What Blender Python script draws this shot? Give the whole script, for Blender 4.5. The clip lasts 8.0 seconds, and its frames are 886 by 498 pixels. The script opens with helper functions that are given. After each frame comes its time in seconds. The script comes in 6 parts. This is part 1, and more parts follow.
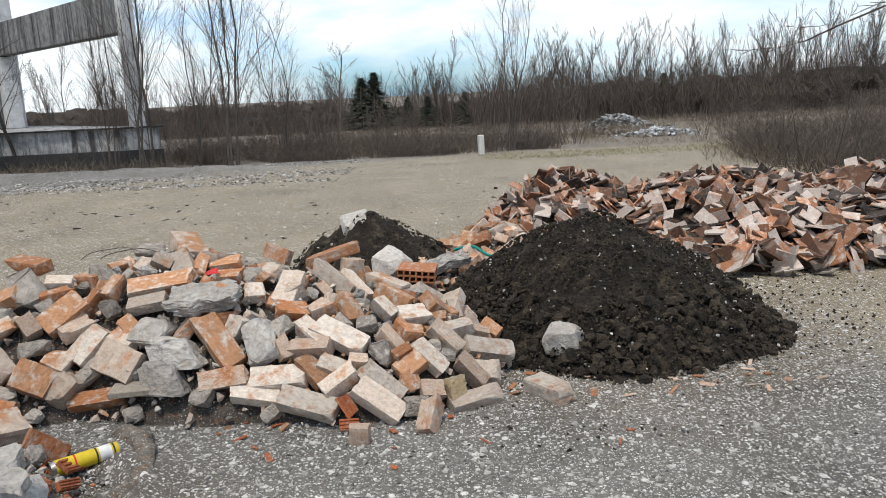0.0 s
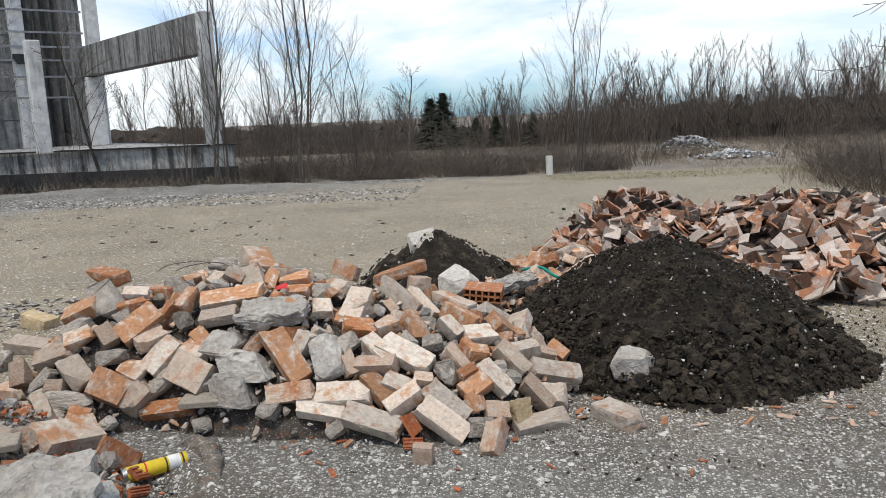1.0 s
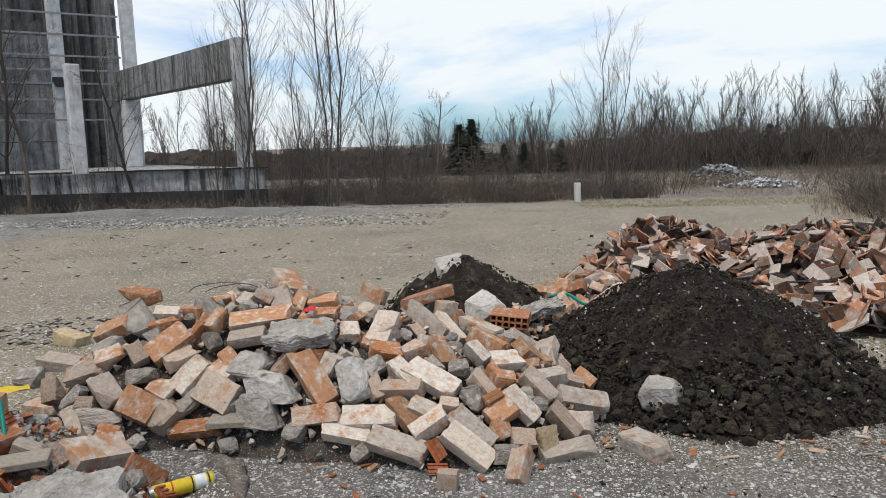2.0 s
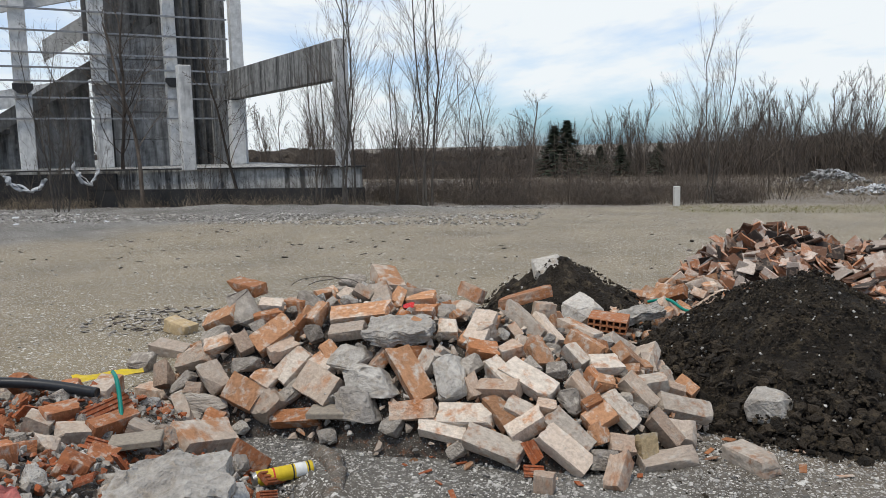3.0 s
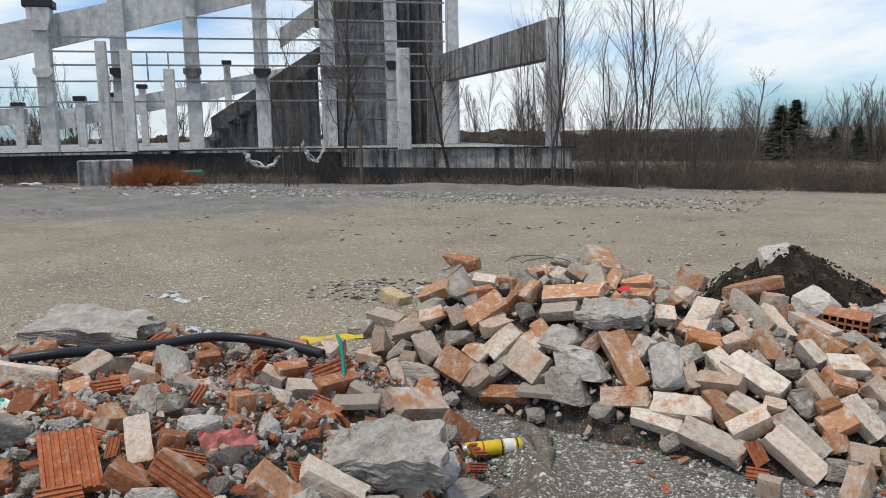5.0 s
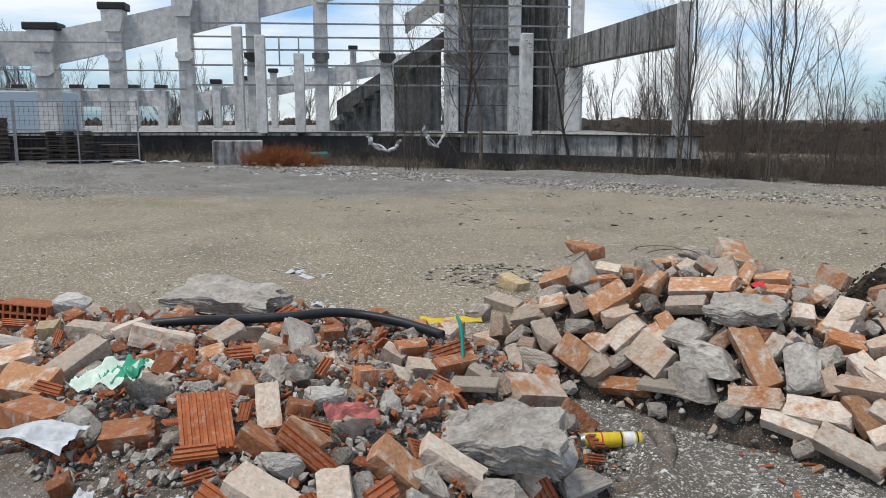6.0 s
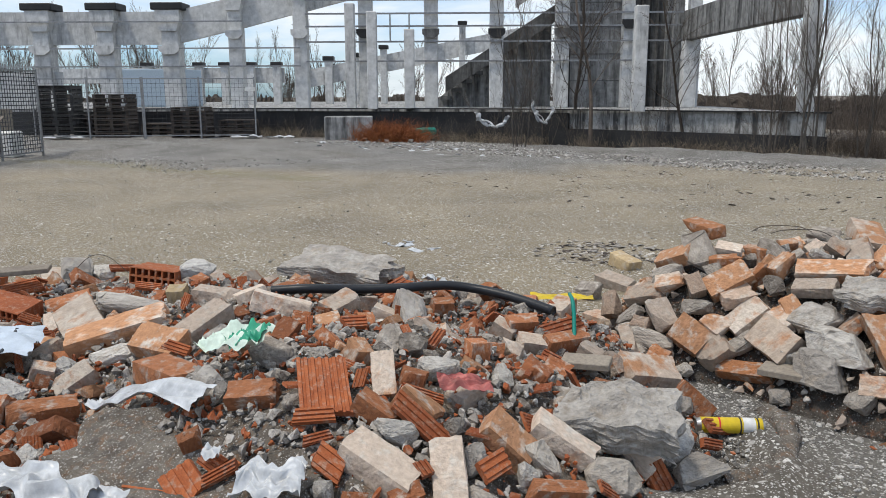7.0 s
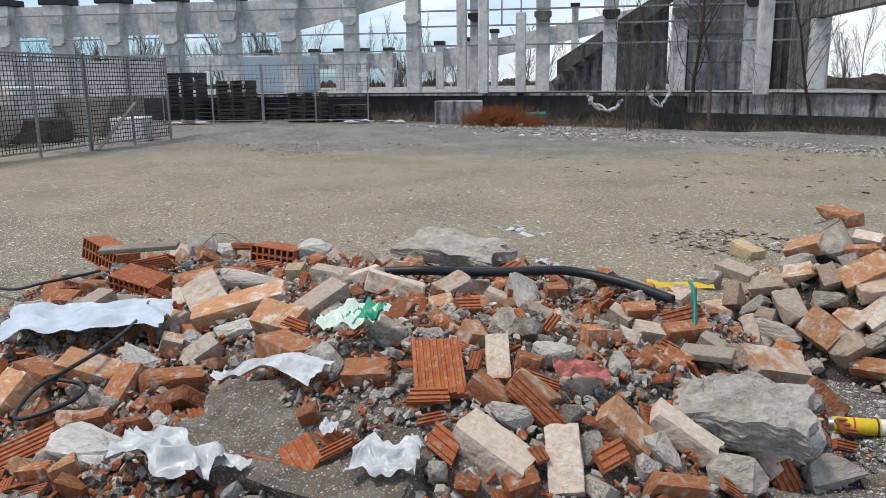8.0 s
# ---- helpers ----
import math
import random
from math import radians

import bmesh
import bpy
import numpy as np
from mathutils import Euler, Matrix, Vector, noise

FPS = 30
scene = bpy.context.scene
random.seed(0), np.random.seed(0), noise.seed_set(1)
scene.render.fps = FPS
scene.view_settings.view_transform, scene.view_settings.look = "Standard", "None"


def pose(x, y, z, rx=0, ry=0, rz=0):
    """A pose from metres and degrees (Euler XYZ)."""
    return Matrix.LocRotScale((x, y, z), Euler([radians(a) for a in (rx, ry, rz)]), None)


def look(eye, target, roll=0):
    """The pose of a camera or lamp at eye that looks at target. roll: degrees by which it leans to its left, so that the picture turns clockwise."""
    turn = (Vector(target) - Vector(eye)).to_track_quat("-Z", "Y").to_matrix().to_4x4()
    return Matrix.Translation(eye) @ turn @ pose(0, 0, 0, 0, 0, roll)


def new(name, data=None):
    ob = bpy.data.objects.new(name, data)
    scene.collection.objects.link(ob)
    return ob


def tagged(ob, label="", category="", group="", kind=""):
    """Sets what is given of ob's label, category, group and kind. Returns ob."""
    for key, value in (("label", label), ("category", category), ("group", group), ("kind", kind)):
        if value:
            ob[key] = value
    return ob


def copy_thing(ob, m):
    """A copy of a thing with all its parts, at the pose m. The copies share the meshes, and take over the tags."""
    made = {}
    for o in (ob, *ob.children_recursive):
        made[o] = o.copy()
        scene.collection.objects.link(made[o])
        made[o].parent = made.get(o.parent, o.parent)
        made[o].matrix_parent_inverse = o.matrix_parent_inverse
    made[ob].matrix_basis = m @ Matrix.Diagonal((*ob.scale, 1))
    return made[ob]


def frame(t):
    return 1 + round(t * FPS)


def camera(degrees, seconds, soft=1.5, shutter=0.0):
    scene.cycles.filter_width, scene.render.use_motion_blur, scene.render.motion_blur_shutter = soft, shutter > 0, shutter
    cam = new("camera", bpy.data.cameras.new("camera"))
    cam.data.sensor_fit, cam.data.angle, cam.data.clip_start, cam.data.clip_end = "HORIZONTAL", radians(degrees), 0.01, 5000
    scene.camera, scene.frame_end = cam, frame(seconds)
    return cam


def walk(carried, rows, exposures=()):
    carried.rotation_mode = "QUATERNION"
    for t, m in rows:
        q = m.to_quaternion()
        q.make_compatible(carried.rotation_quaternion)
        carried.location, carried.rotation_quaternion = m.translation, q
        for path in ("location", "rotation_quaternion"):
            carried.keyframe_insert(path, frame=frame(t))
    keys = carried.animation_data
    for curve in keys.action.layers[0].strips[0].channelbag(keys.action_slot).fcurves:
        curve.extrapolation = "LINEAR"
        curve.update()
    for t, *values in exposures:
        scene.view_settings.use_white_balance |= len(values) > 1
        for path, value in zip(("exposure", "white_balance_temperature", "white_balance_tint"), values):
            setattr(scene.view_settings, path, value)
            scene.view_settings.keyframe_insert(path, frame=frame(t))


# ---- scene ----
cam = camera(59.0, 8.0, soft=0.55)
PATH = [
    (0, (0.038, -0.086, 1.47), (0.013, 1.875, 1.077), -2.7),
    (0.5, (0.021, -0.068, 1.466), (-0.12, 1.89, 1.086), -2.5),
    (1, (0.026, -0.063, 1.463), (-0.164, 1.9, 1.127), -2.4),
    (2.5, (0.003, -0.078, 1.464), (-0.339, 1.875, 1.207), -1.4),
    (3, (-0.026, -0.074, 1.455), (-0.51, 1.849, 1.193), -1.2),
    (3.5, (-0.059, -0.059, 1.449), (-0.679, 1.823, 1.175), -1.3),
    (4, (-0.071, -0.044, 1.442), (-0.798, 1.798, 1.16), -1.8),
    (4.5, (-0.08, -0.046, 1.44), (-0.92, 1.746, 1.153), -1.6),
    (6, (-0.145, -0.054, 1.417), (-1.348, 1.509, 1.088), -0.1),
    (6.5, (-0.163, -0.069, 1.412), (-1.471, 1.403, 1.066), -0.1),
    (7, (-0.187, -0.069, 1.399), (-1.582, 1.311, 1.013), -0.2),
    (7.5, (-0.21, -0.075, 1.393), (-1.694, 1.207, 0.997), -0.6),
    (8, (-0.235, -0.075, 1.382), (-1.802, 1.095, 0.961), -0.7),
]
EXPOSURES = [(0, 0.11), (1, 0.06), (2.5, -0.15), (3.5, -0.15), (4.5, -0.13), (6.5, -0.05), (8, 0.0)]
walk(cam, [(t, look(eye, target, roll)) for t, eye, target, roll in PATH], EXPOSURES)

# ---- world, sun and exposure ----
world = bpy.data.worlds.new("sky")
scene.world = world
world.use_nodes = True
wt = world.node_tree
wt.nodes.clear()
SUN_EL, SUN_AZ = radians(66), radians(-165)


def wnode(kind, **inputs):
    n = wt.nodes.new(kind)
    for k, v in inputs.items():
        n.inputs[k.replace("_", " ")].default_value = v
    return n


w_sky = wnode("ShaderNodeTexSky")
w_sky.sky_type, w_sky.sun_disc = "NISHITA", False
w_sky.sun_elevation, w_sky.sun_rotation = SUN_EL, SUN_AZ
w_co = wnode("ShaderNodeTexCoord")
w_map = wnode("ShaderNodeMapping", Scale=(1.0, 1.0, 3.6), Rotation=(0.0, 0.0, 0.6))
w_noise = wnode("ShaderNodeTexNoise", Scale=1.7, Detail=7.0, Roughness=0.55, Distortion=0.3)
w_ramp = wnode("ShaderNodeValToRGB")
w_ramp.color_ramp.elements[0].position, w_ramp.color_ramp.elements[1].position = 0.38, 0.56
w_bluebg = wnode("ShaderNodeBackground", Strength=0.15)
w_tint = wnode("ShaderNodeMix")
w_tint.data_type, w_tint.blend_type = "RGBA", "MULTIPLY"
w_tint.inputs[0].default_value, w_tint.inputs[7].default_value = 1.0, (0.55, 0.85, 1.2, 1)
w_cloud = wnode("ShaderNodeBackground", Color=(0.91, 0.965, 1.0, 1), Strength=1.05)
w_sep = wnode("ShaderNodeSeparateXYZ")
w_up = wnode("ShaderNodeMapRange")
w_up.inputs[1].default_value, w_up.inputs[2].default_value, w_up.inputs[3].default_value, w_up.inputs[4].default_value = 0.05, 1.0, 1.06, 1.1
w_mix = wnode("ShaderNodeMixShader")
w_out = wnode("ShaderNodeOutputWorld")
for a, b in ((w_co.outputs["Generated"], w_map.inputs["Vector"]), (w_map.outputs[0], w_noise.inputs["Vector"]), (w_noise.outputs[0], w_ramp.inputs[0]),
             (w_sky.outputs[0], w_tint.inputs[6]), (w_tint.outputs[2], w_bluebg.inputs["Color"]), (w_ramp.outputs[0], w_mix.inputs[0]), (w_bluebg.outputs[0], w_mix.inputs[1]),
             (w_co.outputs["Generated"], w_sep.inputs[0]), (w_sep.outputs[2], w_up.inputs[0]), (w_up.outputs[0], w_cloud.inputs["Strength"]), (w_cloud.outputs[0], w_mix.inputs[2]), (w_mix.outputs[0], w_out.inputs[0])):
    wt.links.new(a, b)

sun_data = bpy.data.lights.new("sun", "SUN")
sun_data.energy, sun_data.angle, sun_data.color = 2.8, radians(9), (1.0, 0.93, 0.83)
sun = new("sun", sun_data)
sun.matrix_world = look((0, 0, 0), (-math.sin(SUN_AZ) * math.cos(SUN_EL), -math.cos(SUN_AZ) * math.cos(SUN_EL), -math.sin(SUN_EL)))


# ---- materials ----
def mat(name, colours, scale=8.0, rough=0.9, bump=0.4, fine=120.0, spread=(0.35, 0.65), vary=0.0, speck=None, metal=0.0, zone=None, grime=None, depth=0.01, stretch=None):
    """A rough mineral or plant surface: two or three colours mixed by coarse and fine noise, with relief.
    vary: how far single pieces differ; speck: colour, size and amount of small bright grains; zone: colours blended by the mesh's own mask."""
    m = bpy.data.materials.new(name)
    m.use_nodes = True
    nt = m.node_tree
    bsdf = nt.nodes["Principled BSDF"]

    def node(kind, **inputs):
        n = nt.nodes.new(kind)
        for k, v in inputs.items():
            n.inputs[k.replace("_", " ")].default_value = v
        return n

    def join(a, b):
        nt.links.new(a, b)

    def blend(fac, a, b, how="MIX"):
        n = node("ShaderNodeMix")
        n.data_type, n.blend_type = "RGBA", how
        for sock, v in ((n.inputs[0], fac), (n.inputs[6], a), (n.inputs[7], b)):
            if isinstance(v, (int, float)):
                sock.default_value = v
            elif isinstance(v, tuple):
                sock.default_value = (*v, 1)
            else:
                join(v, sock)
        return n.outputs[2]

    def ramp(src, lo, hi):
        n = node("ShaderNodeMapRange")
        n.inputs[1].default_value, n.inputs[2].default_value = lo, hi
        join(src, n.inputs[0])
        return n.outputs[0]

    co = node("ShaderNodeTexCoord")
    info = node("ShaderNodeObjectInfo")
    isl = node("ShaderNodeNewGeometry")
    both = node("ShaderNodeMath")
    both.operation = "ADD"
    join(info.outputs["Random"], both.inputs[0])
    join(isl.outputs["Random Per Island"], both.inputs[1])
    rnd = node("ShaderNodeMath")
    rnd.operation = "FRACT"
    join(both.outputs[0], rnd.inputs[0])
    off = node("ShaderNodeVectorMath")
    off.operation = "MULTIPLY_ADD"
    join(rnd.outputs[0], off.inputs[0])
    off.inputs[1].default_value = (13.0, 7.0, 9.0) if vary else (0, 0, 0)
    join(co.outputs["Object"], off.inputs[2])
    vec = off.outputs[0]

    def noise_at(s, detail=6.0, rough_=0.6):
        n = node("ShaderNodeTexNoise", Scale=s, Detail=detail, Roughness=rough_)
        join(vec, n.inputs["Vector"])
        return n.outputs[0]

    coarse, grain = noise_at(scale), noise_at(fine, 4.0)
    if stretch:
        st = node("ShaderNodeVectorMath")
        st.operation = "MULTIPLY"
        st.inputs[1].default_value = stretch
        join(vec, st.inputs[0])
        runs = node("ShaderNodeTexNoise", Scale=scale, Detail=5.0, Roughness=0.65)
        join(st.outputs[0], runs.inputs["Vector"])
        coarse = runs.outputs[0]
    fac = coarse
    if vary:
        sh = node("ShaderNodeMath")
        sh.operation = "MULTIPLY_ADD"
        join(rnd.outputs[0], sh.inputs[0])
        sh.inputs[1].default_value = vary
        sub = node("ShaderNodeMath")
        sub.operation = "SUBTRACT"
        join(coarse, sub.inputs[0])
        sub.inputs[1].default_value = vary / 2
        join(sub.outputs[0], sh.inputs[2])
        fac = sh.outputs[0]
    col = blend(ramp(fac, *spread), colours[0], colours[1])
    if len(colours) > 2:
        col = blend(ramp(noise_at(scale * 2.7), 0.52, 0.68), col, colours[2])
    if zone:
        at = node("ShaderNodeAttribute")
        at.attribute_name = "zone"
        sep = node("ShaderNodeSeparateColor")
        join(at.outputs["Color"], sep.inputs[0])
        for ch, (za, zb) in enumerate(zone):
            col = blend(sep.outputs[ch], col, blend(ramp(coarse, *spread), za, zb))
    if vary:
        alt = node("ShaderNodeMath")
        alt.operation = "MULTIPLY"
        join(rnd.outputs[0], alt.inputs[0])
        alt.inputs[1].default_value = 17.3
        fr = node("ShaderNodeMath")
        fr.operation = "FRACT"
        join(alt.outputs[0], fr.inputs[0])
        tone = node("ShaderNodeMapRange")
        tone.inputs[3].default_value, tone.inputs[4].default_value = 1 - 0.55 * min(0.7, vary), 1 + 0.4 * min(0.7, vary)
        join(fr.outputs[0], tone.inputs[0])
        lev = node("ShaderNodeVectorMath")
        lev.operation = "SCALE"
        join(col, lev.inputs[0])
        join(tone.outputs[0], lev.inputs["Scale"])
        col = lev.outputs[0]
    col = blend(ramp(grain, 0.2, 0.8), blend(grime if grime is not None else 0.45 if vary else 0.62, col, (0.0, 0.0, 0.0)), col) if bump else col
    if speck:
        sc, size, amount = speck
        for s, amount in ((size, amount * 0.3), (size * 2.3, amount), (size * 5, amount)):
            v = node("ShaderNodeTexVoronoi", Scale=s)
            join(vec, v.inputs["Vector"])
            pick = node("ShaderNodeSeparateColor")
            join(v.outputs["Color"], pick.inputs[0])
            near = ramp(v.outputs["Distance"], 0.42, 0.25)
            few = ramp(pick.outputs[0], 1 - amount, 1 - amount + 0.05)
            mul = node("ShaderNodeMath")
            mul.operation = "MULTIPLY"
            join(near, mul.inputs[0])
            join(few, mul.inputs[1])
            tint = blend(pick.outputs[1], sc, tuple(c * 0.35 for c in sc))
            keep = node("ShaderNodeMath")
            keep.operation = "MULTIPLY"
            keep.inputs[1].default_value = 0.8
            join(mul.outputs[0], keep.inputs[0])
            col = blend(keep.outputs[0], col, tint)
    if isinstance(col, tuple):
        bsdf.inputs["Base Color"].default_value = (*col, 1)
    else:
        join(col, bsdf.inputs["Base Color"])
    bsdf.inputs["Roughness"].default_value = rough
    bsdf.inputs["Metallic"].default_value = metal
    bsdf.inputs["Specular IOR Level"].default_value = 0.3
    if bump:
        add = node("ShaderNodeMath")
        add.operation = "ADD"
        join(coarse, add.inputs[0])
        join(grain, add.inputs[1])
        b = node("ShaderNodeBump", Strength=bump, Distance=depth)
        join(add.outputs[0], b.inputs["Height"])
        join(b.outputs[0], bsdf.inputs["Normal"])
    return m


M_GROUND = mat("gravel_ground", [(0.315, 0.262, 0.175), (0.205, 0.167, 0.11)], scale=0.9, fine=34.0, bump=0.6, depth=0.02, spread=(0.3, 0.7),
               zone=[((0.215, 0.21, 0.20), (0.07, 0.066, 0.06)), ((0.17, 0.15, 0.06), (0.20, 0.16, 0.08)), ((0.19, 0.15, 0.105), (0.105, 0.082, 0.058))],
               speck=((0.72, 0.70, 0.66), 22.0, 0.5))
M_BRICK = mat("old_brick", [(0.57, 0.465, 0.375), (0.47, 0.245, 0.13), (0.61, 0.55, 0.475)], scale=7.0, fine=45.0, vary=0.65, bump=1.0, spread=(0.5, 0.6))
M_BRICK_RED = mat("orange_faced_brick", [(0.52, 0.385, 0.29), (0.42, 0.18, 0.08), (0.55, 0.475, 0.40)], scale=8.0, fine=55.0, vary=0.6, bump=0.9, spread=(0.38, 0.55))
M_CLAY = mat("red_brick", [(0.43, 0.175, 0.08), (0.30, 0.108, 0.046), (0.50, 0.42, 0.35)], scale=8.0, fine=60.0, vary=0.6, bump=0.9)
M_BRICK_PALE = mat("mortar_covered_brick", [(0.62, 0.54, 0.455), (0.48, 0.39, 0.31), (0.46, 0.25, 0.145)], scale=6.0, fine=45.0, vary=0.5, bump=1.0, spread=(0.4, 0.6))
M_BRICK_TAN = mat("tan_brick", [(0.56, 0.43, 0.25), (0.44, 0.33, 0.19), (0.52, 0.45, 0.36)], scale=6.0, fine=45.0, vary=0.4, bump=0.9)
M_STONE = mat("grey_field_stone", [(0.46, 0.41, 0.35), (0.27, 0.235, 0.20), (0.52, 0.475, 0.415)], scale=6.0, fine=40.0, vary=0.5, bump=1.2, depth=0.015)
M_CHALK = mat("white_mortar_lump", [(0.68, 0.66, 0.62), (0.46, 0.44, 0.41), (0.58, 0.55, 0.51)], scale=7.0, fine=45.0, vary=0.3, bump=1.2, depth=0.015)
M_TERRA = mat("terracotta", [(0.43, 0.13, 0.048), (0.31, 0.088, 0.035), (0.42, 0.25, 0.175)], scale=14.0, fine=180.0, vary=0.3, bump=0.35)
M_CONC = mat("broken_concrete", [(0.56, 0.525, 0.475), (0.34, 0.31, 0.275), (0.42, 0.365, 0.30)], scale=7.0, fine=45.0, vary=0.5, bump=1.2, depth=0.015)
M_PEBBLE = mat("pebble", [(0.52, 0.50, 0.465), (0.19, 0.18, 0.165), (0.34, 0.305, 0.255)], scale=30.0, fine=300.0, vary=0.9, bump=0.2)
# Dark soil and rubble, its tone lowered further to paint shade into the gaps.
M_RUBBLE = mat("gap_shade_rubble_fill", [(0.12, 0.105, 0.088), (0.06, 0.052, 0.044), (0.18, 0.085, 0.045)], scale=14.0, fine=70.0, bump=1.0, depth=0.02, speck=((0.5, 0.48, 0.45), 40.0, 0.22))
M_FILL = mat("mortar_fill", [(0.25, 0.22, 0.185), (0.115, 0.098, 0.08), (0.23, 0.145, 0.09)], scale=10.0, fine=40.0, bump=1.0, depth=0.02, speck=((0.6, 0.58, 0.54), 40.0, 0.35))
M_DIRT = mat("dark_soil", [(0.027, 0.0205, 0.0138), (0.068, 0.051, 0.034), (0.115, 0.088, 0.056)], scale=4.0, fine=70.0, bump=1.0, depth=0.04, vary=0.6)
M_TILE = mat("old_roof_tile", [(0.44, 0.205, 0.11), (0.52, 0.435, 0.375), (0.64, 0.57, 0.505)], scale=7.0, fine=60.0, vary=0.85, bump=0.5)
# Dark brown tiles; the tone also paints the shade of gaps in the heap.
M_TILE_DARK = mat("dark_tile_gap_shade", [(0.17, 0.085, 0.052), (0.055, 0.044, 0.038), (0.27, 0.20, 0.155)], scale=7.0, fine=110.0, vary=0.7, bump=0.5)
M_WALL = mat("weathered_concrete", [(0.20, 0.20, 0.198), (0.68, 0.68, 0.665), (0.54, 0.54, 0.53)], scale=1.6, fine=5.0, bump=0.3, spread=(0.22, 0.46), vary=0.1, stretch=(2.2, 2.2, 0.35))
M_WALL_DARK = mat("dark_streaked_concrete", [(0.035, 0.035, 0.035), (0.22, 0.22, 0.215), (0.13, 0.13, 0.128)], scale=1.6, fine=5.0, bump=0.3, spread=(0.32, 0.66), stretch=(3.0, 3.0, 0.3))
M_WALL_MID = mat("rain_streaked_concrete", [(0.085, 0.085, 0.085), (0.45, 0.45, 0.44), (0.29, 0.29, 0.285)], scale=1.5, fine=5.0, bump=0.3, spread=(0.33, 0.58), stretch=(3.0, 3.0, 0.25))
M_BEAM = mat("streaked_beam", [(0.05, 0.05, 0.05), (0.34, 0.34, 0.33), (0.20, 0.20, 0.195)], scale=1.5, fine=5.0, bump=0.3, spread=(0.36, 0.58), stretch=(3.0, 3.0, 0.25))
M_PLINTH = mat("streaked_plinth", [(0.08, 0.08, 0.08), (0.50, 0.50, 0.485), (0.30, 0.30, 0.29)], scale=1.8, fine=5.0, bump=0.3, spread=(0.4, 0.54), stretch=(2.4, 2.4, 0.25))
M_BLACK = mat("bitumen", [(0.022, 0.023, 0.024), (0.045, 0.045, 0.045)], scale=2.0, fine=30.0, bump=0.3, rough=0.6)
M_STEEL = mat("galvanised_steel", [(0.42, 0.43, 0.44), (0.30, 0.30, 0.30)], scale=6.0, fine=60.0, bump=0.1, rough=0.5, metal=0.6)
M_BARK = mat("bark", [(0.13, 0.105, 0.085), (0.075, 0.06, 0.05)], scale=6.0, fine=60.0, bump=0.4, vary=0.3)
M_TWIG = mat("brown_twigs", [(0.12, 0.097, 0.078), (0.065, 0.052, 0.043)], scale=1.5, fine=20.0, bump=0.0, vary=0.6)
M_BIRCH = mat("pale_bark", [(0.14, 0.125, 0.108), (0.07, 0.06, 0.052)], scale=6.0, fine=60.0, bump=0.3, vary=0.2)
M_DRY = mat("dry_grass", [(0.28, 0.23, 0.165), (0.15, 0.12, 0.088)], scale=0.6, fine=20.0, bump=0.0, vary=0.8)
M_GREEN = mat("winter_grass", [(0.15, 0.16, 0.05), (0.22, 0.19, 0.08)], scale=1.0, fine=20.0, bump=0.0, vary=0.8)
M_FIR = mat("fir_needles", [(0.018, 0.026, 0.016), (0.035, 0.045, 0.026)], scale=3.0, fine=20.0, bump=0.0, vary=0.5)
M_THICKET = mat("far_thicket", [(0.055, 0.044, 0.036), (0.10, 0.08, 0.062)], scale=0.8, fine=6.0, bump=0.8, depth=0.3)


def flat(name, colour, rough=0.6, metal=0.0, spread=0.12, scale=20.0):
    c2 = tuple(c * (1 - 2 * spread) for c in colour)
    return mat(name, [colour, c2], scale=scale, fine=90.0, bump=0.12, rough=rough, metal=metal, grime=0.12)


# ---- mesh helpers ----
def mesh_of(bm, name="mesh"):
    me = bpy.data.meshes.new(name)
    bm.to_mesh(me)
    bm.free()
    return me


def part(name, data, material, parent=None, label="", m=None):
    """Links a bmesh or a mesh as one object, under a thing or a part."""
    me = mesh_of(data, name) if isinstance(data, bmesh.types.BMesh) else data
    if material and not me.materials:
        me.materials.append(material)
    ob = new(name, me)
    if parent:
        ob.parent = parent
    if m is not None:
        ob.matrix_basis = m
    if label:
        ob["label"] = label
    return ob


def thing(name, label, category, m=None, group="", kind="", data=None, material=None):
    ob = part(name, data, material) if data is not None else new(name)
    if m is not None:
        ob.matrix_basis = m
    return tagged(ob, label, category, group, kind)


def raw(verts, faces, name="mesh"):
    me = bpy.data.meshes.new(name)
    me.from_pydata([tuple(v) for v in verts], [], [tuple(f) for f in faces])
    me.update()
    return me


def box(bm, x0, x1, y0, y1, z0, z1, bevel=0.0):
    made = bmesh.ops.create_cube(bm, size=1.0, matrix=Matrix.Translation(((x0 + x1) / 2, (y0 + y1) / 2, (z0 + z1) / 2)) @ Matrix.Diagonal((x1 - x0, y1 - y0, z1 - z0, 1)))
    if bevel:
        edges = {e for v in made["verts"] for e in v.link_edges}
        bmesh.ops.bevel(bm, geom=list(edges), offset=bevel, segments=1, affect="EDGES")
    return made["verts"]


def boxed(*args, bevel=0.0):
    bm = bmesh.new()
    box(bm, *args, bevel=bevel)
    return bm


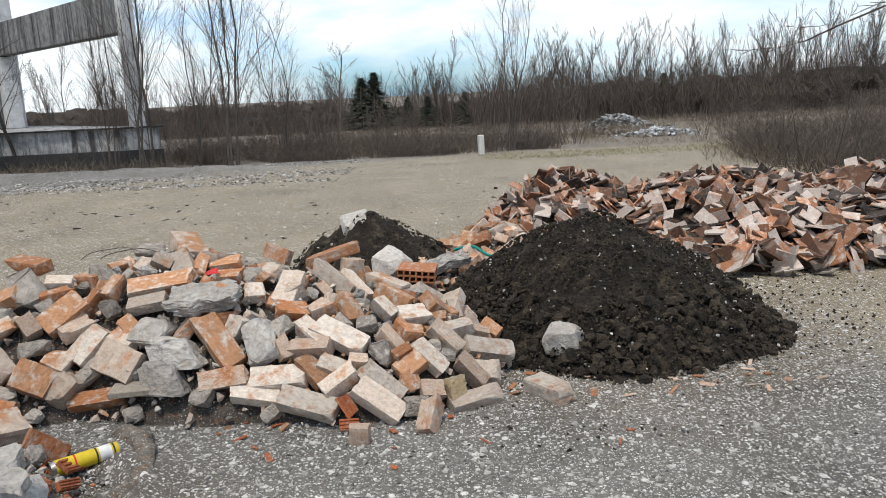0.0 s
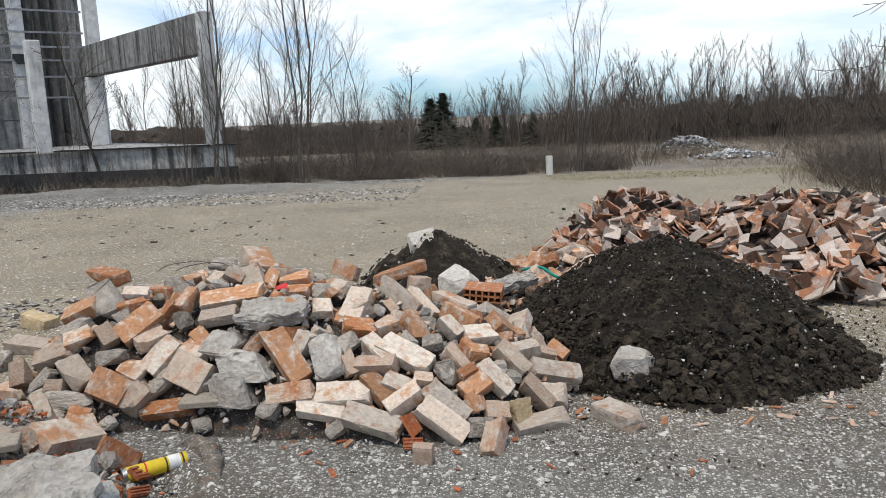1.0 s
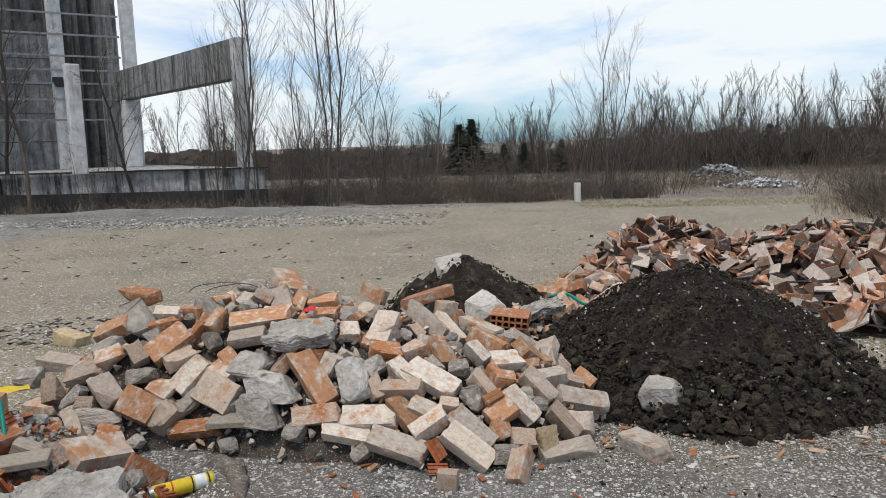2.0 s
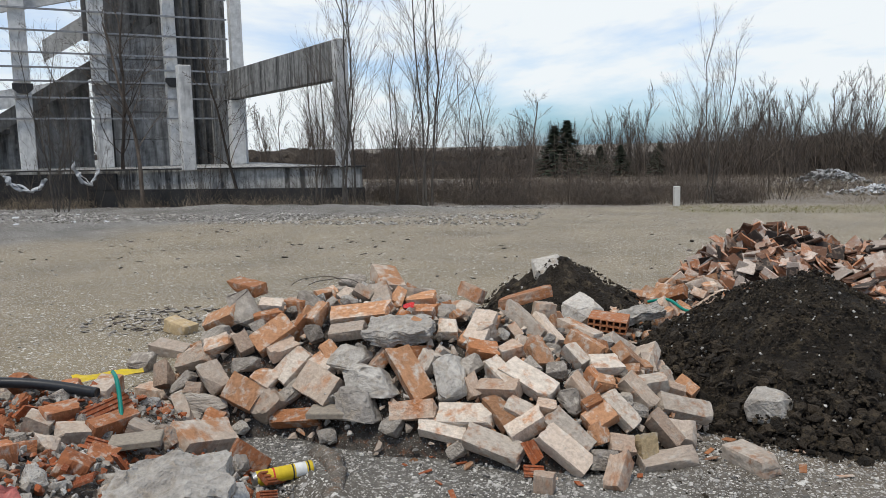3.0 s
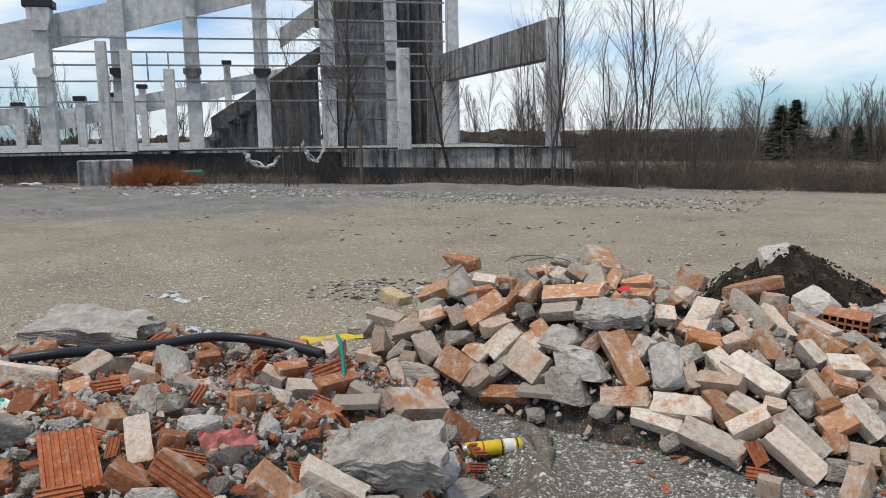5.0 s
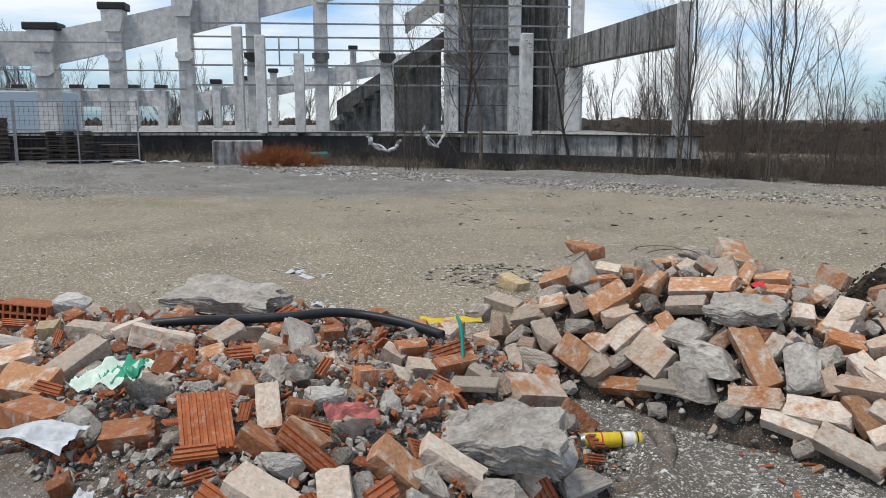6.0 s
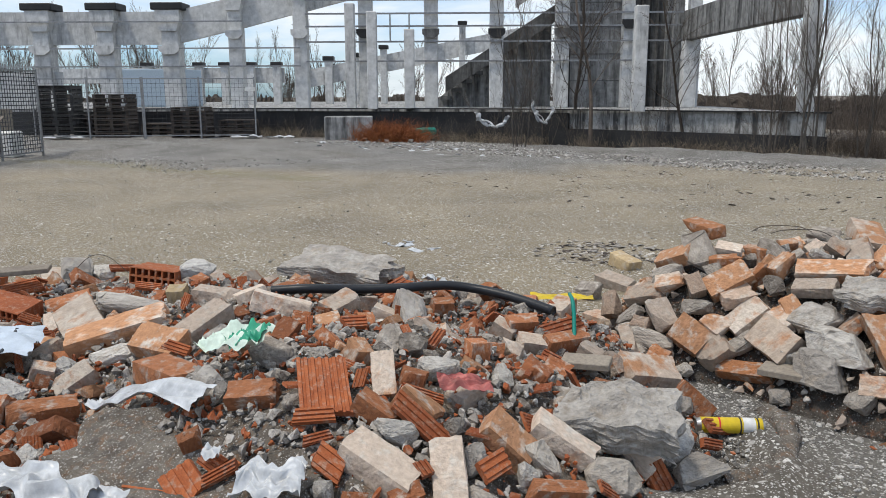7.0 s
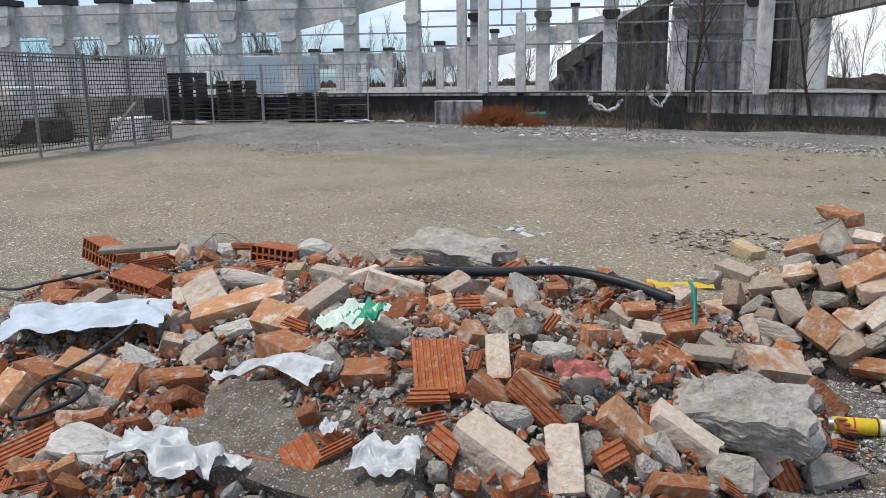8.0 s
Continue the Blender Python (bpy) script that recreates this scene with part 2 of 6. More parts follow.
def chunk(rng, lx, ly, lz, bevel=0.008, jit=0.004, chips=1, cuts=0):
    """A brick or block with rounded, worn edges and broken corners."""
    bm = bmesh.new()
    bmesh.ops.create_cube(bm, size=1.0, matrix=Matrix.Diagonal((lx, ly, lz, 1)))
    if cuts:
        bmesh.ops.subdivide_edges(bm, edges=bm.edges[:], cuts=cuts, use_grid_fill=True)
    for _ in range(chips):
        c = Vector([rng.choice((-1, 1)) * l / 2 for l in (lx, ly, lz)])
        n = Vector([math.copysign(rng.uniform(0.4, 1.6), v) for v in c]).normalized()
        d = rng.uniform(0.10, 0.3) * min(lx, ly) + 0.01
        cut = bmesh.ops.bisect_plane(bm, geom=bm.verts[:] + bm.edges[:] + bm.faces[:], plane_co=c - n * d, plane_no=n, clear_outer=True)
        edges = [e for e in cut["geom_cut"] if isinstance(e, bmesh.types.BMEdge)]
        if edges:
            bmesh.ops.edgeloop_fill(bm, edges=edges)
    if bevel and not cuts:
        bmesh.ops.bevel(bm, geom=bm.edges[:], offset=bevel, segments=1, affect="EDGES", clamp_overlap=True)
    for v in bm.verts:
        v.co += Vector((rng.gauss(0, jit), rng.gauss(0, jit), rng.gauss(0, jit)))
    return mesh_of(bm, "chunk")


def boulder(rng, lx, ly, lz, rough=0.18, sub=2):
    """A broken lump of concrete or stone, angular, with flat fracture faces."""
    bm = bmesh.new()
    bmesh.ops.create_icosphere(bm, subdivisions=sub, radius=0.62)
    for _ in range(9):
        n = Vector((rng.gauss(0, 1), rng.gauss(0, 1), rng.gauss(0, 1))).normalized()
        d = rng.uniform(0.33, 0.5)
        for v in bm.verts:
            over = v.co.dot(n) - d
            if over > 0:
                v.co -= n * over
    seed = Vector((rng.uniform(0, 90), rng.uniform(0, 90), 0))
    for v in bm.verts:
        v.co += v.co.normalized() * rough * 0.35 * noise.noise(v.co * 3.5 + seed) + v.co.normalized() * rough * 0.15 * noise.noise(v.co * 9 + seed)
        v.co = Vector((v.co.x * lx, v.co.y * ly, v.co.z * lz))
    return mesh_of(bm, "lump")


def rock(rng, lx, ly, lz, n=15, bevel=0.0):
    """An angular broken piece with flat fracture faces."""
    bm = bmesh.new()
    for _ in range(n):
        v = Vector((rng.uniform(-1, 1), rng.uniform(-1, 1), rng.uniform(-1, 1)))
        v *= rng.uniform(0.78, 1.0) / max(abs(v.x), abs(v.y), abs(v.z))
        bm.verts.new((v.x * lx / 2, v.y * ly / 2, v.z * lz / 2))
    hull = bmesh.ops.convex_hull(bm, input=bm.verts[:])
    bmesh.ops.delete(bm, geom=list({g for g in hull["geom_interior"] + hull["geom_unused"] if isinstance(g, bmesh.types.BMVert)}), context="VERTS")
    bmesh.ops.dissolve_limit(bm, angle_limit=0.25, verts=bm.verts[:], edges=bm.edges[:])
    if bevel:
        bmesh.ops.bevel(bm, geom=bm.edges[:], offset=bevel, segments=1, affect="EDGES", clamp_overlap=True)
        for v in bm.verts:
            v.co += Vector((rng.gauss(0, bevel * 0.35), rng.gauss(0, bevel * 0.35), rng.gauss(0, bevel * 0.35)))
    return mesh_of(bm, "rock")


def joined(pieces, name="pieces"):
    """One mesh out of (mesh arrays, matrix) pairs, quickly."""
    vs, fs, n = [], [], 0
    for (v, f), m in pieces:
        a = np.array(m)
        vs.append(v @ a[:3, :3].T + a[:3, 3])
        fs += [tuple(i + n for i in q) for q in f]
        n += len(v)
    return raw(np.concatenate(vs), fs, name)


def arrays(me):
    return np.array([v.co[:] for v in me.vertices]), [tuple(p.vertices) for p in me.polygons]


def slope_turn(height, x, y, rng, tilt, flat_turn=None):
    """A turn that lies on the heap's slope, leaning at random by about tilt degrees."""
    e = 0.08
    n = Vector((height(x - e, y) - height(x + e, y), height(x, y - e) - height(x, y + e), 2 * e)).normalized()
    yaw = rng.uniform(0, 360) if flat_turn is None else flat_turn
    lean = pose(0, 0, 0, rng.gauss(0, tilt), rng.gauss(0, tilt), 0)
    return n.to_track_quat("Z", "Y").to_matrix().to_4x4() @ lean @ pose(0, 0, 0, 0, 0, yaw)


def scatter(rng, n, spot, height, gap=0.0, low=0.03, taken=None):
    """Up to n places on a heap at least gap apart."""
    x0, x1, y0, y1 = spot
    got = [] if taken is None else taken
    out, tries = [], 0
    while len(out) < n and tries < n * 60:
        tries += 1
        x, y = rng.uniform(x0, x1), rng.uniform(y0, y1)
        h = height(x, y)
        if h < low or gap and any((x - a) ** 2 + (y - b) ** 2 < gap * gap for a, b in got):
            continue
        got.append((x, y))
        out.append((x, y, h))
    return out



# ---- shapes of the heaps and the land ----
def dome(x, y, cx, cy, rx, ry, h, p=2.5, turn=0.0):
    """Height of one rounded heap of stuff at (x, y)."""
    c, s = math.cos(turn), math.sin(turn)
    dx, dy = x - cx, y - cy
    r = math.hypot((c * dx + s * dy) / rx, (c * dy - s * dx) / ry)
    return h * (1 - r**p) if r < 1 else 0.0


def brick_heap(x, y):
    return max(dome(x, y, -1.55, 4.2, 1.0, 0.82, 0.64), dome(x, y, -0.55, 4.02, 0.92, 0.85, 0.45), dome(x, y, -2.1, 3.9, 0.6, 0.58, 0.6, 2.2), dome(x, y, -1.1, 4.05, 1.1, 0.8, 0.58))


def rubble_heap(x, y):
    return max(dome(x, y, -2.5, 1.75, 1.15, 1.2, 0.46, 2.4), dome(x, y, -3.7, 1.9, 1.5, 1.0, 0.42, 2.4), dome(x, y, -5.2, 1.5, 1.3, 1.1, 0.2, 2.0),
               dome(x, y, -2.7, 2.95, 0.85, 0.7, 0.33, 2.0), dome(x, y, -3.5, 2.75, 1.1, 0.9, 0.34, 2.2), dome(x, y, -1.95, 2.6, 0.5, 0.5, 0.17, 2.0), dome(x, y, -2.6, 0.7, 1.2, 0.9, 0.2, 2.0), dome(x, y, -4.2, 0.8, 1.6, 0.9, 0.22, 2.0))


def dirt_heap(x, y):
    n = noise.noise((x * 1.3, y * 1.3, 1.0))
    return dome(x + 0.12 * n, y, 0.97, 4.85, 1.12, 1.22, 0.65, 1.35) * (1 + 0.1 * n + 0.1 * noise.noise((x * 4, y * 4, 6.0)))


def small_dirt_heap(x, y):
    n = noise.noise((x * 2.0, y * 2.0, 3.0))
    return dome(x + 0.2 * n, y, -0.6, 6.0, 0.85, 0.8, 0.55, 1.5) * (1 + 0.25 * n + 0.12 * noise.noise((x * 5, y * 5, 6.0)))


def tile_heap(x, y):
    bumpy = 1 + 0.22 * noise.noise((x * 1.7, y * 1.7, 2.0))
    return bumpy * max(dome(x, y, 1.25, 7.8, 0.95, 1.1, 0.52, 2.2), dome(x, y, 2.7, 7.3, 1.5, 1.75, 0.5, 2.2), dome(x, y, 4.4, 7.0, 1.7, 1.8, 0.55, 2.0))


def rubble_strip(x, y):
    return max(dome(x, y, 0.05, 6.0, 0.6, 1.1, 0.14, 2.0), dome(x, y, 0.45, 7.0, 0.55, 0.8, 0.2, 2.0))


def land(x, y):
    """Height of the ground itself: level round the heaps, falling slightly towards the far field."""
    return -0.028 * min(70.0, max(0.0, y - 14.0))


def relief(x, y):
    return land(x, y) + max(brick_heap(x, y), rubble_heap(x, y), dirt_heap(x, y), small_dirt_heap(x, y), tile_heap(x, y), rubble_strip(x, y))

# ---- ground ----
def ground_sheet():
    rings = [0.0] + list(np.geomspace(0.25, 1400, 250))
    seg = 288
    vs, fs, zone = [], [], []
    for r in rings:
        for k in range(seg):
            a = 2 * math.pi * k / seg
            x, y = r * math.cos(a), r * math.sin(a)
            z = land(x, y)
            amp = 0.02 if r < 30 else 0.08
            z += amp * noise.noise((x * 0.7, y * 0.7, 0.0)) + 0.008 * noise.noise((x * 4, y * 4, 2.0))
            gx, gy = x + 18.5, y - 9.0
            z += 0.28 * max(0.0, 1 - math.hypot((gx * 0.8 + gy * 0.6) / 4.5, (gy * 0.8 - gx * 0.6) / 1.6)) ** 0.8
            z += 0.22 * math.exp(-(((x + 8.5) / 5.0) ** 2 + ((y - 18.3) / 0.8) ** 2)) * (0.6 + 0.8 * abs(noise.noise((x, y, 5.0))))
            ring = math.hypot(x + 1.62, y - 2.62)
            if ring < 1 and x > -1.6:
                z += 0.05 * math.exp(-(((ring - 0.42) / 0.07) ** 2)) - 0.03 * math.exp(-((ring / 0.3) ** 2))
            vs.append((x, y, z))
            w = noise.noise((x * 0.25, y * 0.25, 7.0)) * 2.0 + noise.noise((x * 1.1, y * 1.1, 3.0)) * 0.8
            grey = min(1.0, max(0.0, (5.0 + 0.8 * w - y) / 0.8)) * min(1.0, max(0.0, (x + 3.4 + 0.6 * w) / 0.8))
            grey = max(grey, 0.8 * min(1.0, max(0.0, (1.5 - y) / 2)))
            edge = (-x * 0.695 + y * 0.719)
            grey = max(grey, min(1.0, max(0.0, (edge - 14.5 + 1.2 * w) / 2.0)))
            far = min(1.0, max(0.0, (y - 20.5 + 0.4 * w) / 1.2)) if x > -12 else 0.0
            far = max(far, min(1.0, max(0.0, (x - 6.5 + 0.5 * w) / 1.5)) if y > 6 else 0.0, 1.0 if r > 60 else 0.0)
            green = max(0.0, 1 - abs(y - 18.8 + 0.3 * w - 0.12 * (x - 3)) / 1.7) if x > 0.8 else 0.0
            strip = max(0.0, 1 - abs((y - 6.8) - 0.22 * (x + 15) + 0.35 * w) / 0.6) * (1.0 if -19 < x < -11 else 0.0)
            foot = max(0.0, min(1.0, 1.7 - 1.15 * math.hypot((x - 1.1) / 1.25, (y - 4.5) / 1.3) + 0.2 * w))
            soil_patch = max(foot, max(0.0, min(1.0, 1.6 * noise.noise((x * 0.5, y * 0.9, 21.0)) - 0.25)) * (0.6 if y > 5 else 0.35))
            zone.append((min(1.0, max(0.0, grey * 0.9 + 0.12 * noise.noise((x * 0.6, y * 0.6, 30.0)))), max(green, strip) * 0.85, max(far, soil_patch), 1.0))
    for i in range(len(rings) - 1):
        for k in range(seg):
            a, b = i * seg + k, i * seg + (k + 1) % seg
            if i == 0:
                fs.append((a, a + seg, b + seg))
            else:
                fs.append((a, a + seg, b + seg, b))
    me = raw(vs, fs, "ground")
    col = me.color_attributes.new("zone", "FLOAT_COLOR", "POINT")
    col.data.foreach_set("color", np.array(zone, dtype=np.float32).ravel())
    for p in me.polygons:
        p.use_smooth = True
    return me


thing("ground", "trampled gravel and clay yard with pebbles and dry verge", "ground", kind="structure", data=ground_sheet(), material=M_GROUND)


def heap_mesh(height, spot, step, rough, seed, sink=0.06):
    """The body of a heap, as a fine sheet that dips under the ground round its foot."""
    x0, x1, y0, y1 = spot
    nx, ny = int((x1 - x0) / step) + 1, int((y1 - y0) / step) + 1
    vs, hs = [], []
    for j in range(ny):
        for i in range(nx):
            x, y = x0 + i * step, y0 + j * step
            h = height(x, y)
            hs.append(h)
            k = min(1.0, h / 0.12)
            n = noise.fractal((x * 5 + seed, y * 5, 0.0), 1.0, 2.0, 5) * rough + abs(noise.noise((x * 22, y * 22 + seed, 0))) * rough * 0.5
            vs.append((x, y, h - sink + n * (0.3 + 0.7 * k)))
    fs = []
    for j in range(ny - 1):
        for i in range(nx - 1):
            q = (j * nx + i, j * nx + i + 1, (j + 1) * nx + i + 1, (j + 1) * nx + i)
            if max(hs[k] for k in q) > 0:
                fs.append(q)
    me = raw(vs, fs, "heap")
    for p in me.polygons:
        p.use_smooth = True
    return me


# ---- building: a bare precast frame on a plinth ----
BX = Matrix(((0.7193, -0.6947, 0, -0.2), (0.6947, 0.7193, 0, -0.07), (0, 0, 1, 0), (0, 0, 0, 1)))
frame_house = thing("concrete_frame_building", "unfinished grey precast concrete hall frame with stained beams on a plinth", "building", m=BX)
TOP = 0.92
rngb = random.Random(5)


def prism(bm, pts, z0, z1):
    lo = [bm.verts.new((x, y, z0)) for x, y in pts]
    hi = [bm.verts.new((x, y, z1)) for x, y in pts]
    n = len(pts)
    bm.faces.new(list(reversed(lo)))
    bm.faces.new(hi)
    for i in range(n):
        bm.faces.new((lo[i], lo[(i + 1) % n], hi[(i + 1) % n], hi[i]))


def upright_slab(bm, pts, d0, d1):
    """A slab whose outline in s and z is given, between two depths."""
    lo = [bm.verts.new((s, d0, z)) for s, z in pts]
    hi = [bm.verts.new((s, d1, z)) for s, z in pts]
    n = len(pts)
    bm.faces.new(lo)
    bm.faces.new(list(reversed(hi)))
    for i in range(n):
        bm.faces.new((lo[i], hi[i], hi[(i + 1) % n], lo[(i + 1) % n]))
    bmesh.ops.recalc_face_normals(bm, faces=bm.faces[:])


bm = bmesh.new()
prism(bm, [(9.0, 19.7), (9.9, 30.5), (9.0, 62.0), (-30.0, 62.0), (-30.0, 29.0), (-6.0, 29.0), (1.4, 26.7)], -0.8, TOP)
bmesh.ops.recalc_face_normals(bm, faces=bm.faces[:])
part("plinth", bm, M_PLINTH, frame_house, "streaked pale concrete plinth wall")
bm = bmesh.new()
prism(bm, [(9.02, 19.6), (9.04, 19.74), (1.42, 26.62), (-6.0, 28.9), (-30, 28.9), (-30, 28.82), (-6.02, 28.82), (1.38, 26.5)], -0.8, 0.36)
bmesh.ops.recalc_face_normals(bm, faces=bm.faces[:])
part("membrane", bm, M_BLACK, frame_house, "black sealing membrane along the foot")
bm = bmesh.new()
prism(bm, [(3.4, 24.78), (1.4, 26.62), (-6.0, 28.9), (-30, 28.9), (-30, 28.8), (-6.02, 28.8), (1.38, 26.5), (3.35, 24.7)], 0.362, 0.84)
bmesh.ops.recalc_face_normals(bm, faces=bm.faces[:])
part("membrane", bm, M_BLACK, frame_house, "black sealing membrane over the plinth wall")
bm = bmesh.new()
prism(bm, [(9.05, 19.55), (9.05, 19.7), (1.42, 26.55), (-6.0, 28.8), (-14, 28.8), (-14, 28.6), (-6.02, 28.6), (1.38, 26.35)], TOP, TOP + 0.04)
bmesh.ops.recalc_face_normals(bm, faces=bm.faces[:])
part("coping", bm, M_BLACK, frame_house, "dark edge strip along the plinth top")


def column(s, d, z0, z1, w=0.46, corbel=0.0, cap=False, name="column"):
    bm = boxed(-w / 2, w / 2, -w / 2, w / 2, z0, z1, bevel=0.02)
    col = part(name, bm, M_WALL, frame_house, m=Matrix.Translation((s, d, 0)))
    if corbel:
        bm = bmesh.new()
        upright_slab(bm, [(-w * 0.62, corbel + 0.18), (w * 0.62, corbel + 0.18), (w * 0.62, corbel), (w * 0.3, corbel - 0.14), (-w * 0.3, corbel - 0.14), (-w * 0.62, corbel)], -w / 2 - 0.14, -w / 2 + 0.02)
        part("corbel", bm, M_WALL if cap else rngb.choice((M_BLACK, M_WALL_DARK, M_BLACK)), col, "" if cap else "dark corbel")
    if cap:
        bm = bmesh.new()
        upright_slab(bm, [(-w * 0.5, z1 - 0.75), (w * 0.5, z1 - 0.75), (w * 0.72, z1 - 0.32), (w * 0.72, z1), (-w * 0.72, z1), (-w * 0.72, z1 - 0.32)], -w / 2 - 0.1, w / 2 + 0.1)
        part("capital", bm, M_WALL, col)
        bm = boxed(-w * 0.95, w * 0.95, -w * 0.75, w * 0.75, z1 + 0.003, z1 + 0.26, bevel=0.03)
        part("bearing_block", bm, M_BLACK, col, "black bearing block on top")
    return col


ROW = [1.33 + 2.42 * k for k in range(-11, 4)]


def beam_low(s):
    return 3.29 + max(0.0, s + 10.5) * 0.245


def beam_high(s):
    return 4.48 + max(0.0, s + 10.5) * 0.228


for s in ROW:
    if s < -10.0:
        column(s, 30.0, TOP, 4.5, w=0.62, corbel=3.05, cap=True)
    elif s < 4.5:
        column(s, 30.0, TOP, max(beam_high(s) + 0.5, 11.0) if s > -3 else beam_high(s) + 0.25, w=0.5, corbel=3.6, cap=s < -5)
    else:
        column(s, 30.0, TOP, 11.0, w=0.42, corbel=3.9 if s < 7 else 0.0)
for a, b in zip(ROW[:-3], ROW[1:-2]):
    bm = bmesh.new()
    upright_slab(bm, [(a + 0.04, beam_low(a)), (b - 0.04, beam_low(b)), (b - 0.04, beam_high(b)), (a + 0.04, beam_high(a))], 30.02, 30.2)
    part("beam", bm, M_WALL, frame_house, "deep precast beam with dark run-off stains")
for s, d, top in ((4.9, 22.1, 3.75), (-1.75, 27.6, 3.6), (-3.05, 27.8, 4.2), (-3.95, 28.9, 4.6)):
    column(s, d, TOP, top, w=0.34, name="stub_column")

# side frame: a beam towards the yard on its end post
bm = bmesh.new()
box(bm, -0.2, 0.2, 0, 10.0, 3.32, 4.36, bevel=0.015)
part("side_beam", bm, M_BEAM, frame_house, "rain-streaked grey concrete side beam", m=Matrix.Translation((8.66, 20.35, 0)) @ pose(0, 0, 0, 0, 0, 2.2))
column(8.66, 20.17, TOP, 4.38, w=0.34, name="end_post")
column(8.35, 29.6, TOP, 3.3, w=0.5)

# stair tower with its grooved dark recess
part("tower_wall", boxed(3.7, 6.35, 30.9, 31.2, TOP, 5.6), M_WALL_MID, frame_house, "weathered grey panel wall")
part("tower_wall", boxed(6.2, 8.2, 31.7, 31.95, TOP, 11.5), M_WALL_DARK, frame_house, "dark streaked recessed wall")
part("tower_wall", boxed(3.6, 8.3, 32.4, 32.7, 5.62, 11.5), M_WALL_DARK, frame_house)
part("tower_side", boxed(7.95, 8.3, 30.3, 34.0, TOP, 11.5), M_WALL_MID, frame_house)
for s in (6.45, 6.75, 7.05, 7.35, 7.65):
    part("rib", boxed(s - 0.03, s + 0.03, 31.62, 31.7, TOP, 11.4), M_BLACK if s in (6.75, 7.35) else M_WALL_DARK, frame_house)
# Black panel on the uncut wall face paints the shade of an opening.
part("doorway", boxed(3.98, 4.2, 30.86, 30.9, TOP, 3.1), M_BLACK, frame_house, "black panel painted as a shaded narrow door opening")
for z in (1.9, 2.9, 3.9, 4.8):
    part("panel_joint", boxed(3.72, 6.3, 30.885, 30.9, z, z + 0.03), M_WALL_DARK, frame_house)
bm = bmesh.new()
upright_slab(bm, [(-1.2, TOP), (3.7, TOP), (3.7, 4.75), (2.2, 3.85), (-0.8, 1.35)], 33.0, 33.3)
part("stair_wall", bm, M_WALL_MID, frame_house, "grey raking wall below the stair")
for k in range(13):
    s = -0.8 + k * 0.42
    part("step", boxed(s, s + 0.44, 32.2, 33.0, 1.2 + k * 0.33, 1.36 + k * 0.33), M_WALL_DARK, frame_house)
bm = bmesh.new()
upright_slab(bm, [(2.3, 4.95), (8.0, 8.6), (8.0, 9.6), (2.3, 5.75)], 34.0, 34.2)
part("parapet", bm, M_WALL, frame_house, "sloping grey parapet")
bm = bmesh.new()
upright_slab(bm, [(-0.6, 1.5), (6.6, 6.0), (6.6, 6.7), (-0.6, 2.1)], 32.0, 32.2)
part("parapet", bm, M_WALL_DARK, frame_house, "sloping stair string")
for z in (2.6, 3.3, 3.85, 4.3, 4.78, 5.5, 6.2, 6.9):
    part("rail", boxed(-5.7 if z < 5 else -1.2, 8.2, 29.66, 29.72, z, z + 0.06), M_STEEL, frame_house, "thin galvanised rail")
for z in (2.45, 3.1):
    part("rail", boxed(-25, -5.9, 29.58, 29.63, z, z + 0.05), M_STEEL, frame_house)
part("rail", boxed(-25, -8, 29.5, 29.55, 4.05, 4.1), M_STEEL, frame_house)
for s in (-2.6, -1.9):
    part("rail", boxed(s, s + 0.05, 29.6, 29.65, 3.3, 4.3), M_STEEL, frame_house)

part("infill_wall", boxed(-26, -15.0, 29.9, 29.98, TOP, 2.3), M_WALL, frame_house, "pale infill wall between the columns")

# rows further back
for k in range(8):
    s = -7.4 - k * 1.47
    column(s * 1.0, 45.0, TOP, 3.0 + (0.3 if k == 0 else 0), w=0.42, cap=False, name="back_column")
    part("bearing_block", boxed(s - 0.3, s + 0.3, 44.7, 45.3, 3.003 + (0.3 if k == 0 else 0), 3.25 + (0.3 if k == 0 else 0), bevel=0.03), M_BLACK, frame_house)
for k, s in enumerate((-5.85, -4.3, -1.6, 0.1)):
    column(s, 45.0, TOP, 3.5 + 0.42 * (k + (k > 1)), w=0.36, name="back_column")
    part("bearing_block", boxed(s - 0.26, s + 0.26, 44.7, 45.3, 3.503 + 0.42 * (k + (k > 1)), 3.72 + 0.42 * (k + (k > 1)), bevel=0.03), M_BLACK, frame_house)
bm = bmesh.new()
upright_slab(bm, [(-24, 2.1), (-10.0, 2.1), (-10.0, 2.95), (-24, 2.95)], 45.3, 45.5)
part("beam", bm, M_WALL, frame_house)
bm = bmesh.new()
upright_slab(bm, [(-9.0, 1.75), (4.0, 4.3), (4.0, 5.2), (-9.0, 2.75)], 45.3, 45.5)
part("beam", bm, M_WALL, frame_house)

# ---- yard clutter by the building ----


def yard(s, d, z=0.0):
    p = BX @ Vector((s, d, 0))
    return Vector((p.x, p.y, land(p.x, p.y) + z))



# ---- heaps ----
R = random.Random(11)


def lay(parent, name, mesh, m, material=None, label=""):
    ob = new(name, mesh)
    ob.parent = parent
    ob.matrix_basis = m
    if label:
        ob["label"] = label
    return ob


def variants(n, build, material):
    out = []
    for _ in range(n):
        me = build()
        me.materials.append(material)
        out.append(me)
    return out


def bit():
    return rock(R, R.uniform(0.04, 0.1), R.uniform(0.03, 0.07), R.uniform(0.02, 0.05), 12)


BITS = [arrays(bit()) for _ in range(20)]
